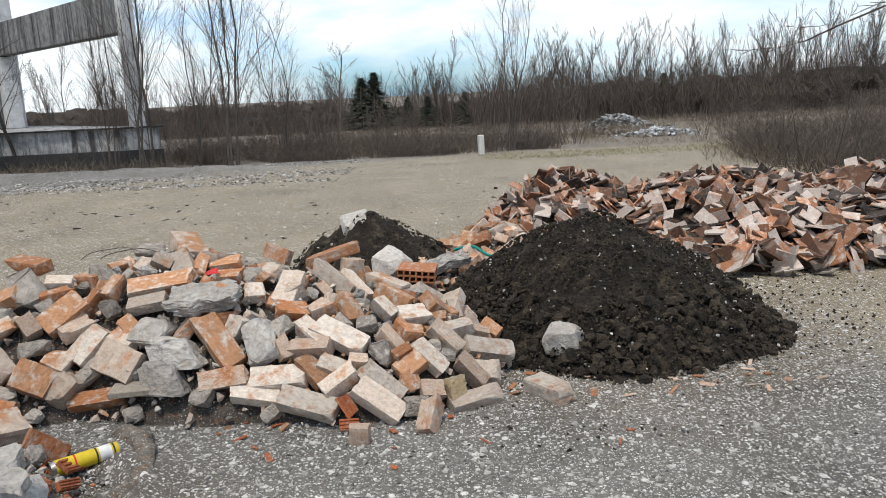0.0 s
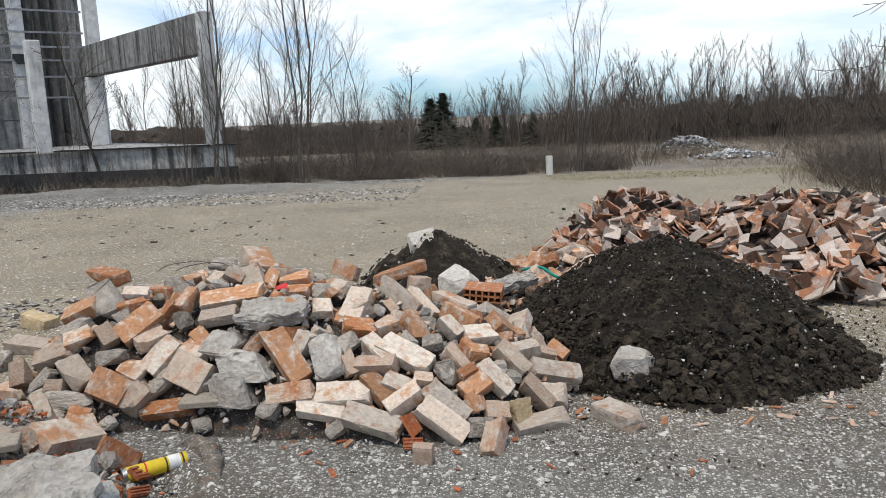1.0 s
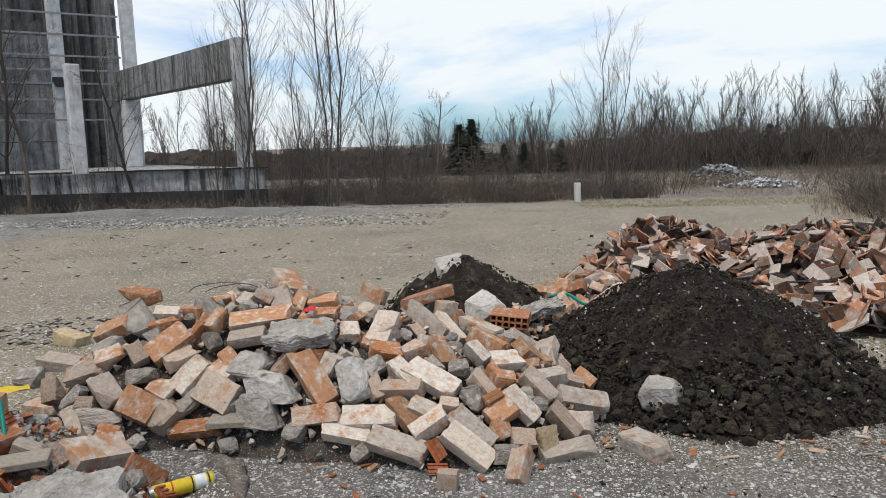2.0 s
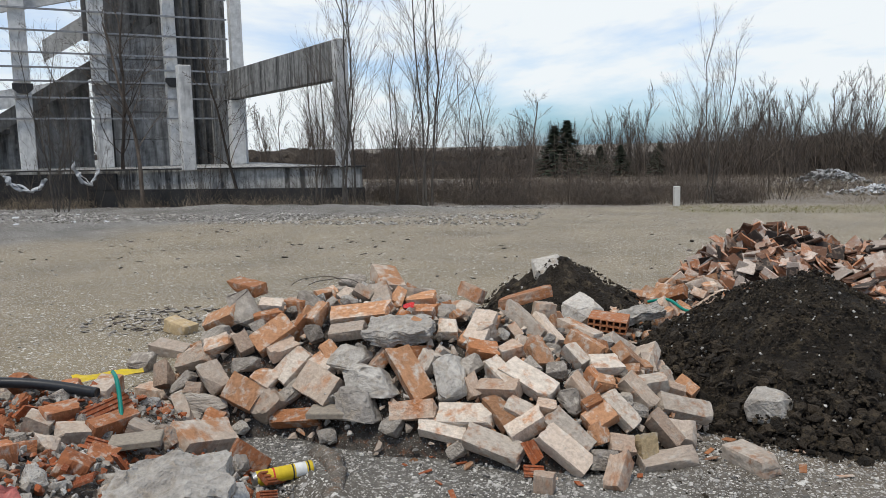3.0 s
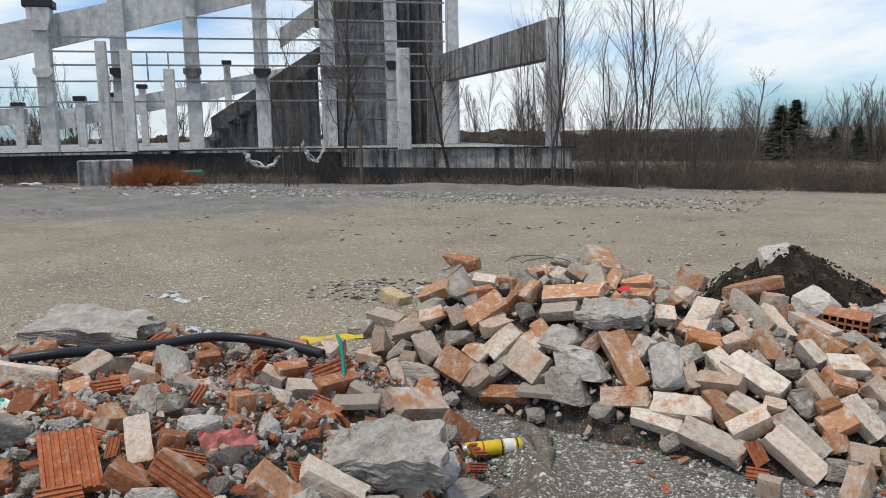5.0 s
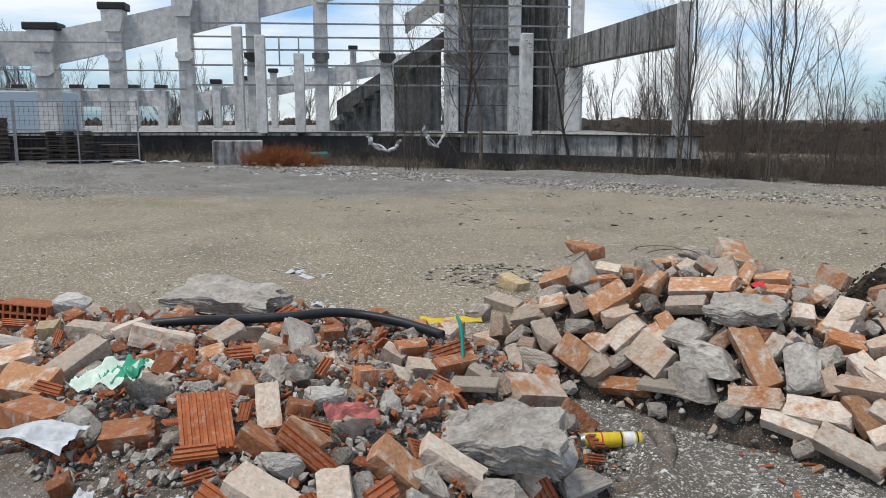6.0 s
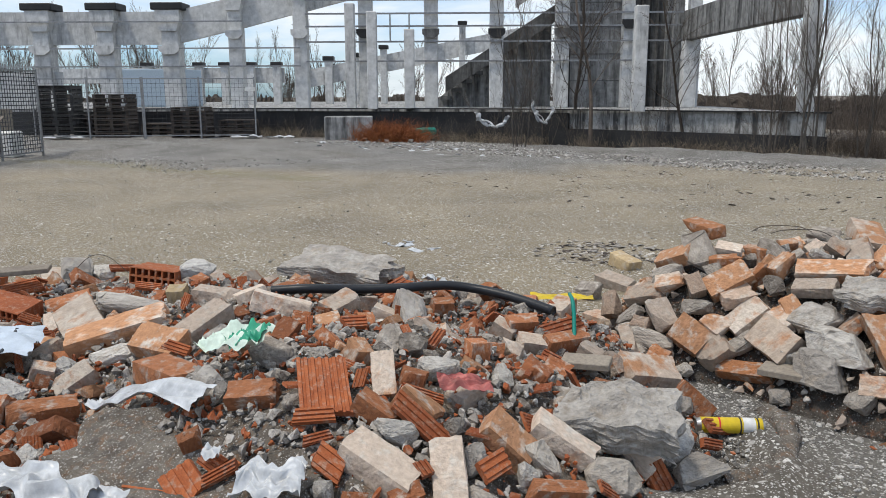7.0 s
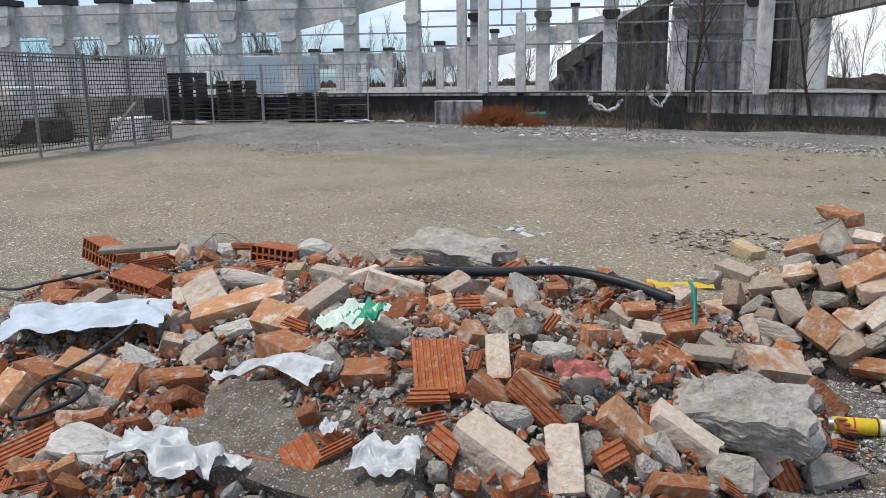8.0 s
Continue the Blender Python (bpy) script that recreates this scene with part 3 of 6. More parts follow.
LUMPS = [arrays(rock(R, 1, R.uniform(0.65, 1), R.uniform(0.5, 0.9), 12)) for _ in range(16)]


def stuff_on(parent, name, label, material, source, places, size, height, tilt=35, lift=0.0):
    ob = part(name, joined([(R.choice(source), Matrix.Translation((x, y, h + lift)) @ slope_turn(height, x, y, R, tilt) @ Matrix.Scale(R.uniform(*size), 4)) for x, y, h in places], name), material, parent)
    return tagged(ob, label, "", "", "stuff")


def shard(w=0.0, l=0.0):
    """A ribbed piece of hollow clay block, drawn out along one ribbed section."""
    w, l = w or R.uniform(0.08, 0.16), l or R.uniform(0.1, 0.24)
    n = max(3, int(w / 0.024))
    sec = []
    for k in range(n):
        x, p = -w / 2 + w * k / n, w / n
        sec += [(x, 0.008), (x + 0.06 * p, 0.014), (x + 0.55 * p, 0.014), (x + 0.62 * p, 0.008)]
    sec += [(w / 2, 0.008), (w / 2, -0.012), (-w / 2, -0.012)]
    a, b = R.uniform(-0.4, 0.4), R.uniform(-0.4, 0.4)
    vs = [(x, -l / 2 + a * x, z) for x, z in sec] + [(x, l / 2 + b * x, z) for x, z in sec]
    m = len(sec)
    fs = [tuple(range(m)), tuple(reversed(range(m, 2 * m)))] + [(k, (k + 1) % m + 0, (k + 1) % m + m, k + m) for k in range(m)]
    me = raw(vs, fs, "shard")
    return me


def hollow_block(lx, ly, lz, nx, nz):
    """A hollow clay block: webs round rectangular holes that run through it, as one piece."""
    bm = bmesh.new()
    t = 0.006
    cw, ch = lx / nx, lz / nz
    for i in range(nx):
        for j in range(nz):
            x0, z0 = -lx / 2 + i * cw, j * ch
            out = [(x0, z0), (x0 + cw, z0), (x0 + cw, z0 + ch), (x0, z0 + ch)]
            inn = [(x0 + t, z0 + t), (x0 + cw - t, z0 + t), (x0 + cw - t, z0 + ch - t), (x0 + t, z0 + ch - t)]
            rows = [[bm.verts.new((x, y, z)) for x, z in ring] for y in (-ly / 2, ly / 2) for ring in (out, inn)]
            for k in range(4):
                k2 = (k + 1) % 4
                bm.faces.new((rows[0][k], rows[0][k2], rows[1][k2], rows[1][k]))
                bm.faces.new((rows[2][k2], rows[2][k], rows[3][k], rows[3][k2]))
                bm.faces.new((rows[1][k], rows[1][k2], rows[3][k2], rows[3][k]))
                edge = (j == 0, i == nx - 1, j == nz - 1, i == 0)[k]
                if edge:
                    bm.faces.new((rows[0][k2], rows[0][k], rows[2][k], rows[2][k2]))
    bmesh.ops.remove_doubles(bm, verts=bm.verts[:], dist=0.0005)
    return mesh_of(bm, "hollow_block")


def worn_brick(lx, ly, lz):
    """A whole or broken brick with rounded, chipped edges and uneven mortar crusts."""
    bm = bmesh.new()
    bmesh.ops.create_cube(bm, size=1.0)
    bmesh.ops.subdivide_edges(bm, edges=bm.edges[:], cuts=4, use_grid_fill=True)
    seed = Vector((R.uniform(0, 99), R.uniform(0, 99), 0))
    slant = R.uniform(-0.25, 0.25), R.uniform(-0.3, 0.3)
    corner = Vector([R.choice((-1, 1)) * l / 2 for l in (lx, ly, lz)])
    n = Vector([math.copysign(R.uniform(0.5, 1.5), c) for c in corner]).normalized()
    d = corner.dot(n) - R.uniform(0.0, 0.05)
    for v in bm.verts:
        u = v.co * 2
        edge = sum(sorted(abs(c) for c in u)[1:]) - 1.0
        p = Vector((v.co.x * lx, v.co.y * ly, v.co.z * lz))
        if u.x > 0.55:
            p.x += (slant[0] * p.y + slant[1] * p.z) * 0.8 + 0.012 * noise.noise(p * 30 + seed)
        p -= p.normalized() * max(0.0, edge - 0.55) ** 2 * (0.014 + 0.02 * max(0.0, noise.noise(p * 14 + seed)))
        p += p.normalized() * (0.006 * noise.noise(p * 17 + seed) + 0.003 * noise.noise(p * 45 + seed))
        over = p.dot(n) - d
        if over > 0:
            p -= n * over * 0.9
        v.co = p
    return mesh_of(bm, "brick")


def lean_turn(height, x, y, lean, turn):
    """The turn of a piece that lies on a heap's slope, leaning outwards by the given direction."""
    e = 0.08
    n = Vector((height(x - e, y) - height(x + e, y), height(x, y - e) - height(x, y + e), 2 * e)).normalized()
    n = (n + Vector((*lean, 0))).normalized()
    ax = Vector((0, 1, 0)).cross(n).normalized()
    ay = n.cross(ax)
    return Matrix((ax, ay, n)).transposed().to_4x4() @ pose(0, 0, 0, 0, 0, turn)


WORN = {k: (variants(7, lambda: worn_brick(0.25, 0.12, 0.07), m_), variants(7, lambda: worn_brick(0.14, 0.115, 0.07), m_)) for k, m_ in (("b", M_BRICK), ("r", M_BRICK_RED), ("o", M_CLAY), ("w", M_BRICK_PALE), ("y", M_BRICK_TAN))}
WORN["Y"] = WORN["w"]
ROUGH = {k: variants(8, lambda: rock(R, 0.18, 0.15, 0.12, 22, 0.01), m_) for k, m_ in (("g", M_STONE), ("G", M_CONC), ("W", M_CHALK))}


def set_pieces(parent, rows, height, lean):
    """Lays the large pieces of a heap: kind, place, lift over the heap, turn, length, width."""
    spots = []
    for kind, x, y, lift, turn, length, width in rows:
        base = Matrix.Translation((x, y, max(height(x, y), 0.02) + lift)) @ lean_turn(height, x, y, lean, turn) @ pose(0, 0, 0, R.gauss(0, 5), R.gauss(0, 6), 0)
        steps = max(1, round(length / 0.13))
        spots += [(x + (k / steps - 0.5) * 0.6 * length * math.cos(radians(turn)), y) for k in range(steps + 1)]
        if kind in WORN:
            half = length < 0.175
            roll = R.uniform(8, 30) * (1 if base.col[1].z > 0 else -1)
            wide = 1.12 * width / (math.cos(radians(roll)) + 0.6 * abs(math.sin(radians(roll))))
            thick = 0.68 * wide if wide > 0.085 else 0.085
            m = base @ pose(0, 0, 0, -roll, 0, 0) @ Matrix.Diagonal((length / (0.14 if half else 0.25), wide / (0.115 if half else 0.12), thick / 0.07, 1))
            lay(parent, "brick", R.choice(WORN[kind][half]), m)
        elif kind in ROUGH:
            lay(parent, "stone", R.choice(ROUGH[kind]), base @ Matrix.Diagonal((length / 0.165, width / 0.135, max(0.07, 0.75 * width) / 0.11, 1)))
        elif kind == "h":
            me = hollow_block(length, 0.19, max(0.075, width * 0.8), max(4, round(length / 0.04)), 2)
            me.materials.append(M_TERRA)
            lay(parent, "hollow_block", me, Matrix.Translation((0, 0, -0.03)) @ Matrix.Translation((x, y, height(x, y) + lift)) @ pose(0, 0, 0, R.gauss(0, 8), R.gauss(0, 8), 30 + R.gauss(0, 12)), label="orange hollow clay block with rows of holes")
        else:
            me = shard(width, length)
            me.materials.append(M_TERRA)
            lay(parent, "clay_shard", me, base @ Matrix.Translation((0, 0, 0.015)) @ pose(0, 0, 0, 0, 0, -90))
    return spots


SHARDS = variants(10, shard, M_TERRA)

# large pieces of the heaps: kind, place, lift, turn, length, width
PILE_A = (("r", -2.19, 3.92, 0.09, 152, 0.26, 0.097), ("y", -3.62, 5.43, 0.02, 163, 0.25, 0.16), ("g", -2.14, 3.78, -0, 129, 0.25, 0.14), ("b", -2.25, 3.74, -0, 177, 0.21, 0.11),
    ("g", -2.23, 3.63, -0, 2, 0.18, 0.091), ("b", -3.28, 4.78, 0.02, 180, 0.26, 0.13), ("r", -2.59, 3.67, 0.1, 56, 0.14, 0.1), ("g", -2.38, 3.52, -0.01, 176, 0.17, 0.084),
    ("r", -2.26, 3.46, -0.01, 158, 0.1, 0.065), ("w", -2.32, 3.57, -0, 165, 0.23, 0.1), ("b", -2.16, 3.47, -0, 127, 0.17, 0.12), ("r", -2.79, 3.86, 0.02, 175, 0.19, 0.13),
    ("g", -2.23, 3.42, -0.01, 159, 0.36, 0.096), ("g", -2.33, 3.41, -0.01, 143, 0.33, 0.11), ("r", -2.11, 3.37, -0.01, 167, 0.11, 0.098), ("b", -1.99, 3.45, -0.02, 2, 0.18, 0.15),)
PILE_B = (("g", -2, 3.52, -0, 29, 0.16, 0.077), ("b", -1.92, 3.68, -0.01, 73, 0.23, 0.12), ("b", -2.18, 3.58, -0, 11, 0.15, 0.084), ("r", -2.05, 3.59, -0.01, 140, 0.11, 0.084),
    ("r", -1.86, 3.65, -0.01, 62, 0.15, 0.11), ("w", -1.77, 3.61, -0.01, 66, 0.21, 0.14), ("b", -1.9, 3.52, -0.02, 9, 0.12, 0.12), ("w", -1.6, 3.53, -0, 143, 0.23, 0.16),
    ("g", -1.76, 3.53, -0.01, 55, 0.13, 0.088), ("w", -1.87, 3.46, -0.02, 89, 0.17, 0.15), ("r", -1.7, 3.45, -0.01, 171, 0.28, 0.075), ("G", -1.35, 3.4, -0, 165, 0.26, 0.17),
    ("G", -1.31, 3.48, -0.01, 171, 0.31, 0.17), ("b", -1.1, 3.5, -0.01, 131, 0.3, 0.12), ("r", -1.06, 3.38, -0, 15, 0.23, 0.088), ("b", -1.6, 3.6, -0, 147, 0.13, 0.11),)
PILE_C = (("b", -1.57, 3.64, -0.01, 126, 0.16, 0.089), ("b", -1.52, 3.75, -0.01, 14, 0.2, 0.091), ("b", -1.49, 3.86, -0.01, 16, 0.32, 0.099), ("b", -1.5, 4.38, 0.02, 124, 0.25, 0.15),
    ("b", -1.21, 4.1, -0, 21, 0.16, 0.078), ("G", -1.45, 3.6, -0.01, 158, 0.2, 0.15), ("g", -1.84, 4.01, -0, 140, 0.19, 0.091), ("b", -1.72, 3.85, -0, 60, 0.14, 0.081),
    ("b", -2, 3.84, -0, 18, 0.13, 0.069), ("r", -1.98, 3.75, -0.01, 39, 0.15, 0.062), ("r", -1.82, 3.79, -0, 70, 0.13, 0.05), ("r", -1.92, 4, -0, 168, 0.15, 0.085),
    ("g", -1.71, 3.74, -0, 122, 0.12, 0.086), ("g", -1.71, 4.32, 0.03, 2, 0.17, 0.069), ("g", -1.16, 3.34, -0.01, 156, 0.1, 0.093), ("w", -1.03, 3.55, -0.01, 72, 0.13, 0.079),)
PILE_D = (("g", -3.26, 4.42, 0.02, 6, 0.16, 0.16), ("r", -1.13, 3.88, -0, 4, 0.12, 0.068), ("w", -0.97, 3.74, -0, 11, 0.1, 0.095), ("r", -0.64, 4.22, 0.11, 52, 0.36, 0.091),
    ("w", -0.62, 4.06, -0, 154, 0.29, 0.075), ("b", -0.5, 4.05, -0, 139, 0.23, 0.069), ("b", -0.34, 4.21, -0, 152, 0.25, 0.1), ("b", -0.28, 3.9, -0, 160, 0.19, 0.084),
    ("b", -0.49, 4.28, 0.04, 73, 0.15, 0.086), ("w", -0.18, 3.75, -0, 32, 0.16, 0.098), ("b", -0.18, 3.61, -0, 16, 0.1, 0.078), ("w", -0.52, 3.53, -0, 154, 0.28, 0.11),
    ("w", -0.65, 3.55, -0, 135, 0.21, 0.084), ("r", -0.66, 3.49, -0.01, 174, 0.21, 0.077), ("g", -0.82, 3.59, -0.01, 61, 0.11, 0.097), ("G", -0.9, 3.51, -0.01, 118, 0.22, 0.15),)
PILE_E = (("r", -0.78, 3.67, -0.01, 16, 0.15, 0.081), ("r", -0.65, 3.72, -0, 42, 0.12, 0.099), ("b", -0.49, 3.71, -0, 116, 0.14, 0.098), ("g", -0.4, 3.62, -0, 14, 0.11, 0.084),
    ("w", -0.32, 3.75, -0, 145, 0.13, 0.064), ("r", -0.29, 3.55, -0.01, 147, 0.13, 0.066), ("g", -0.32, 3.47, -0.01, 142, 0.13, 0.092), ("r", -0.23, 3.61, -0, 148, 0.11, 0.056),
    ("w", -0.1, 3.53, -0.01, 164, 0.2, 0.093), ("w", -0.02, 3.67, -0, 166, 0.19, 0.084), ("w", 0.04, 3.79, -0, 47, 0.17, 0.075), ("w", 0.2, 3.81, -0, 36, 0.29, 0.1),
    ("r", 0.1, 3.57, -0, 170, 0.18, 0.071), ("b", 0.17, 3.62, -0, 40, 0.18, 0.11), ("b", 0.12, 3.44, 0.01, 39, 0.28, 0.09), ("y", 0.02, 3.44, -0, 133, 0.11, 0.096),)
PILE_F = (("r", -0.09, 3.39, -0.01, 29, 0.11, 0.09), ("b", -0.19, 3.39, -0.01, 136, 0.1, 0.09), ("w", -0.32, 3.35, -0.01, 158, 0.24, 0.1), ("b", -0.33, 3.28, -0, 163, 0.25, 0.11),
    ("b", -0.51, 3.33, -0, 43, 0.18, 0.084), ("b", -0.64, 3.39, -0.01, 130, 0.19, 0.097), ("w", -0.55, 3.4, -0.01, 161, 0.14, 0.086), ("w", -0.8, 3.39, -0.01, 177, 0.27, 0.11),
    ("w", -0.91, 3.35, -0.01, 177, 0.23, 0.1), ("w", -0.65, 3.27, -0.01, 161, 0.28, 0.11), ("r", -0.1, 3.21, 0.02, 80, 0.17, 0.085), ("t", -0.47, 3.26, -0.01, 132, 0.1, 0.062),
    ("t", -0.46, 3.2, -0.01, 12, 0.09, 0.051), ("r", -0.4, 3.07, 0.02, 175, 0.09, 0.059), ("b", -0.19, 3.45, -0.01, 61, 0.15, 0.11), ("g", -0.16, 3.31, -0.01, 21, 0.13, 0.093),)
PILE_G = (("r", -0.95, 4.24, 0.06, 153, 0.17, 0.059), ("w", -0.53, 4.22, 0.09, 35, 0.13, 0.065), ("r", 0.15, 3.89, -0, 32, 0.1, 0.047), ("r", -0.8, 3.5, -0.01, 127, 0.11, 0.061),
    ("r", -0.53, 3.78, -0, 126, 0.1, 0.071), ("r", -0.43, 3.41, -0, 3, 0.09, 0.054), ("r", -0.23, 3.48, -0, 54, 0.1, 0.054),)
MOUND_A = (("h", -6.16, 1.31, 0.04, 15, 0.42, 0.19), ("K", -5.52, 1.41, -0, 75, 0.27, 0.13), ("h", -5.06, 1.22, -0, 74, 0.32, 0.12), ("h", -4.45, 1.86, 0.03, 57, 0.28, 0.12),
    ("g", -5.76, 1.06, -0, 33, 0.37, 0.093), ("G", -5.91, 1.91, 0.04, 60, 0.21, 0.24), ("G", -5.83, 2.06, 0.04, 65, 0.16, 0.16), ("W", -4.31, 2.02, 0.04, 54, 0.21, 0.15),
    ("G", -4.01, 1.51, -0, 37, 0.41, 0.11), ("y", -3.89, 1.69, -0, 51, 0.09, 0.079), ("w", -4.14, 1.31, -0, 176, 0.34, 0.2), ("b", -3.8, 1.34, -0, 65, 0.48, 0.13),
    ("b", -3.43, 1.38, -0, 36, 0.23, 0.15), ("o", -3.06, 1.24, -0, 11, 0.26, 0.17), ("t", -3.31, 1.4, -0, 33, 0.12, 0.051), ("w", -3.63, 1.07, -0, 96, 0.18, 0.11),)
MOUND_B = (("G", -3.61, 1.23, -0, 60, 0.22, 0.086), ("W", -3.81, 1.09, -0, 56, 0.1, 0.099), ("b", -4.06, 1.09, -0, 120, 0.18, 0.1), ("b", -3.79, 0.99, -0, 65, 0.1, 0.065),
    ("o", -3.4, 0.86, -0, 74, 0.26, 0.082), ("W", -3.66, 0.8, -0, 43, 0.17, 0.11), ("b", -4.06, 0.87, -0, 121, 0.13, 0.11), ("o", -3.81, 0.44, -0, 27, 0.22, 0.13),
    ("o", -3.45, 0.67, -0, 132, 0.23, 0.09), ("b", -3.69, 0.61, -0, 41, 0.27, 0.12), ("b", -3.72, 0.31, -0, 125, 0.18, 0.17), ("o", -3.47, 0.36, -0, 103, 0.11, 0.1),
    ("g", -3.42, 0.55, -0, 99, 0.1, 0.087), ("K", -3.21, 0.27, -0, 88, 0.2, 0.12), ("W", -2.95, 0.43, -0, 40, 0.31, 0.15), ("o", -3.25, 0.51, -0, 58, 0.14, 0.061),)
MOUND_C = (("t", -2.72, 0.63, -0, 75, 0.08, 0.035), ("t", -2.7, 0.7, -0, 70, 0.07, 0.027), ("t", -2.53, 0.61, -0, 41, 0.1, 0.047), ("t", -2.88, 0.79, -0, 173, 0.09, 0.058),
    ("t", -2.37, 0.83, -0.01, 41, 0.17, 0.043), ("o", -2.99, 0.6, -0, 59, 0.11, 0.041), ("o", -2.9, 0.26, -0, 55, 0.12, 0.045), ("b", -2.84, 0.33, -0, 91, 0.09, 0.049),
    ("o", -2.68, 0.32, -0, 43, 0.1, 0.046), ("b", -4.77, 0.89, -0, 119, 0.19, 0.13), ("o", -5.07, 0.76, -0, 50, 0.2, 0.15), ("o", -5.29, 0.99, -0, 51, 0.15, 0.078),
    ("b", -4.66, 1.33, -0, 161, 0.15, 0.1), ("o", -4.92, 1.51, -0, 80, 0.25, 0.12), ("b", -6, 1.77, 0.01, 165, 0.25, 0.15), ("t", -5.72, 2.21, 0.08, 71, 0.26, 0.061),)
MOUND_D = (("t", -4.27, 1.71, -0, 42, 0.14, 0.046), ("g", -5.04, 0.58, -0, 46, 0.22, 0.097), ("g", -4.49, 0.45, -0, 39, 0.17, 0.086), ("b", -3.68, 1.79, -0, 42, 0.21, 0.11),
    ("b", -3.41, 1.58, -0, 100, 0.25, 0.12), ("b", -3.53, 1.9, -0, 82, 0.15, 0.087), ("Y", -3.33, 1.94, -0, 49, 0.28, 0.15), ("G", -3.22, 1.56, -0.01, 94, 0.13, 0.12),
    ("b", -2.92, 1.53, -0, 64, 0.14, 0.072), ("g", -2.65, 1.47, -0, 25, 0.17, 0.11), ("o", -2.89, 1.67, -0, 117, 0.15, 0.092), ("o", -2.44, 1.24, -0, 52, 0.17, 0.092),
    ("G", -2.67, 1.2, -0, 4, 0.15, 0.11), ("K", -2.26, 1.41, -0, 153, 0.27, 0.17), ("b", -2.17, 1.6, -0, 150, 0.18, 0.079), ("o", -2.05, 1.46, -0, 23, 0.15, 0.067),)
MOUND_E = (("b", -1.99, 1.59, -0, 18, 0.15, 0.083), ("K", -1.92, 1.54, -0, 21, 0.23, 0.069), ("b", -1.89, 1.34, -0.01, 23, 0.25, 0.13), ("G", -1.94, 1.45, -0, 53, 0.14, 0.076),
    ("b", -1.75, 1.5, -0.01, 155, 0.21, 0.11), ("t", -1.99, 1.23, -0.01, 21, 0.1, 0.08), ("t", -2.09, 1.26, -0.01, 71, 0.09, 0.033), ("t", -2.16, 1.3, -0, 59, 0.13, 0.048),
    ("t", -2.28, 0.91, -0, 3, 0.12, 0.11), ("t", -2.28, 1, -0, 19, 0.07, 0.061), ("t", -2.21, 0.99, -0, 83, 0.11, 0.035), ("o", -2.42, 1, -0, 84, 0.07, 0.042),
    ("t", -1.79, 1.43, -0, 2, 0.05, 0.041), ("o", -1.84, 1.2, -0, 55, 0.07, 0.05), ("o", -1.76, 1.33, -0.01, 85, 0.1, 0.057), ("G", -1.93, 1.16, -0, 63, 0.06, 0.057),)
MOUND_F = (("b", -3.35, 2.46, -0, 64, 0.15, 0.079), ("b", -3.17, 2.46, -0, 37, 0.14, 0.11), ("t", -2.71, 1.9, -0, 70, 0.1, 0.063), ("w", -3.29, 2.26, -0, 103, 0.21, 0.11),
    ("t", -3.67, 2.7, -0, 30, 0.27, 0.093), ("t", -3.35, 2.68, -0, 91, 0.18, 0.11), ("b", -2.39, 1.66, -0, 169, 0.1, 0.081), ("g", -2.42, 1.85, -0, 115, 0.16, 0.1),
    ("g", -2.33, 1.88, -0, 49, 0.11, 0.079), ("G", -3.06, 2.55, -0, 158, 0.27, 0.16), ("t", -2.32, 1.99, -0, 117, 0.12, 0.04), ("o", -3.05, 2.76, -0, 67, 0.12, 0.084),
    ("G", -2.12, 1.82, -0, 60, 0.15, 0.09), ("o", -2.1, 1.67, -0, 40, 0.09, 0.059), ("t", -2.02, 1.64, -0, 39, 0.15, 0.031), ("b", -2.57, 3.14, -0, 106, 0.24, 0.12),)
MOUND_G = (("K", -2.37, 2.9, -0, 81, 0.23, 0.097), ("o", -2.3, 2.84, -0, 76, 0.24, 0.079), ("o", -2.53, 2.78, -0, 69, 0.16, 0.087), ("o", -2.19, 2.1, -0, 71, 0.09, 0.08),
    ("w", -2.57, 2.7, -0, 17, 0.12, 0.07), ("w", -2.4, 2.7, -0, 50, 0.14, 0.073), ("t", -2.25, 2.7, -0.01, 37, 0.17, 0.066), ("o", -2, 2.22, -0, 22, 0.11, 0.087),
    ("b", -2.17, 2.89, -0, 20, 0.17, 0.093), ("w", -2.1, 2.95, -0, 175, 0.11, 0.1), ("b", -2.02, 3.1, -0, 68, 0.32, 0.16), ("o", -1.91, 2.63, -0, 48, 0.16, 0.051),
    ("b", -1.68, 1.98, -0, 32, 0.24, 0.11), ("g", -1.64, 1.82, -0, 9, 0.15, 0.081), ("b", -1.74, 1.76, -0, 25, 0.19, 0.12), ("g", -1.53, 2.06, -0, 64, 0.22, 0.13),)
MOUND_H = (("b", -1.6, 2.38, -0, 98, 0.23, 0.12), ("W", -1.56, 2.56, -0.01, 149, 0.19, 0.13), ("G", -1.43, 2.48, 0.02, 76, 0.22, 0.1), ("o", -1.73, 3.01, 0.05, 22, 0.18, 0.086),
    ("t", -1.56, 2.89, 0.01, 67, 0.14, 0.059), ("t", -1.51, 2.72, -0, 62, 0.1, 0.039), ("G", -1.73, 2.91, -0, 77, 0.11, 0.08), ("G", -1.62, 1.71, -0, 28, 0.08, 0.073),
    ("t", -1.69, 1.63, -0, 94, 0.11, 0.07), ("G", -1.74, 1.6, -0.01, 159, 0.1, 0.081), ("G", -1.85, 1.63, -0, 67, 0.06, 0.062), ("o", -1.55, 1.77, -0, 66, 0.2, 0.052),
    ("t", -1.52, 2.34, -0, 174, 0.11, 0.1),)


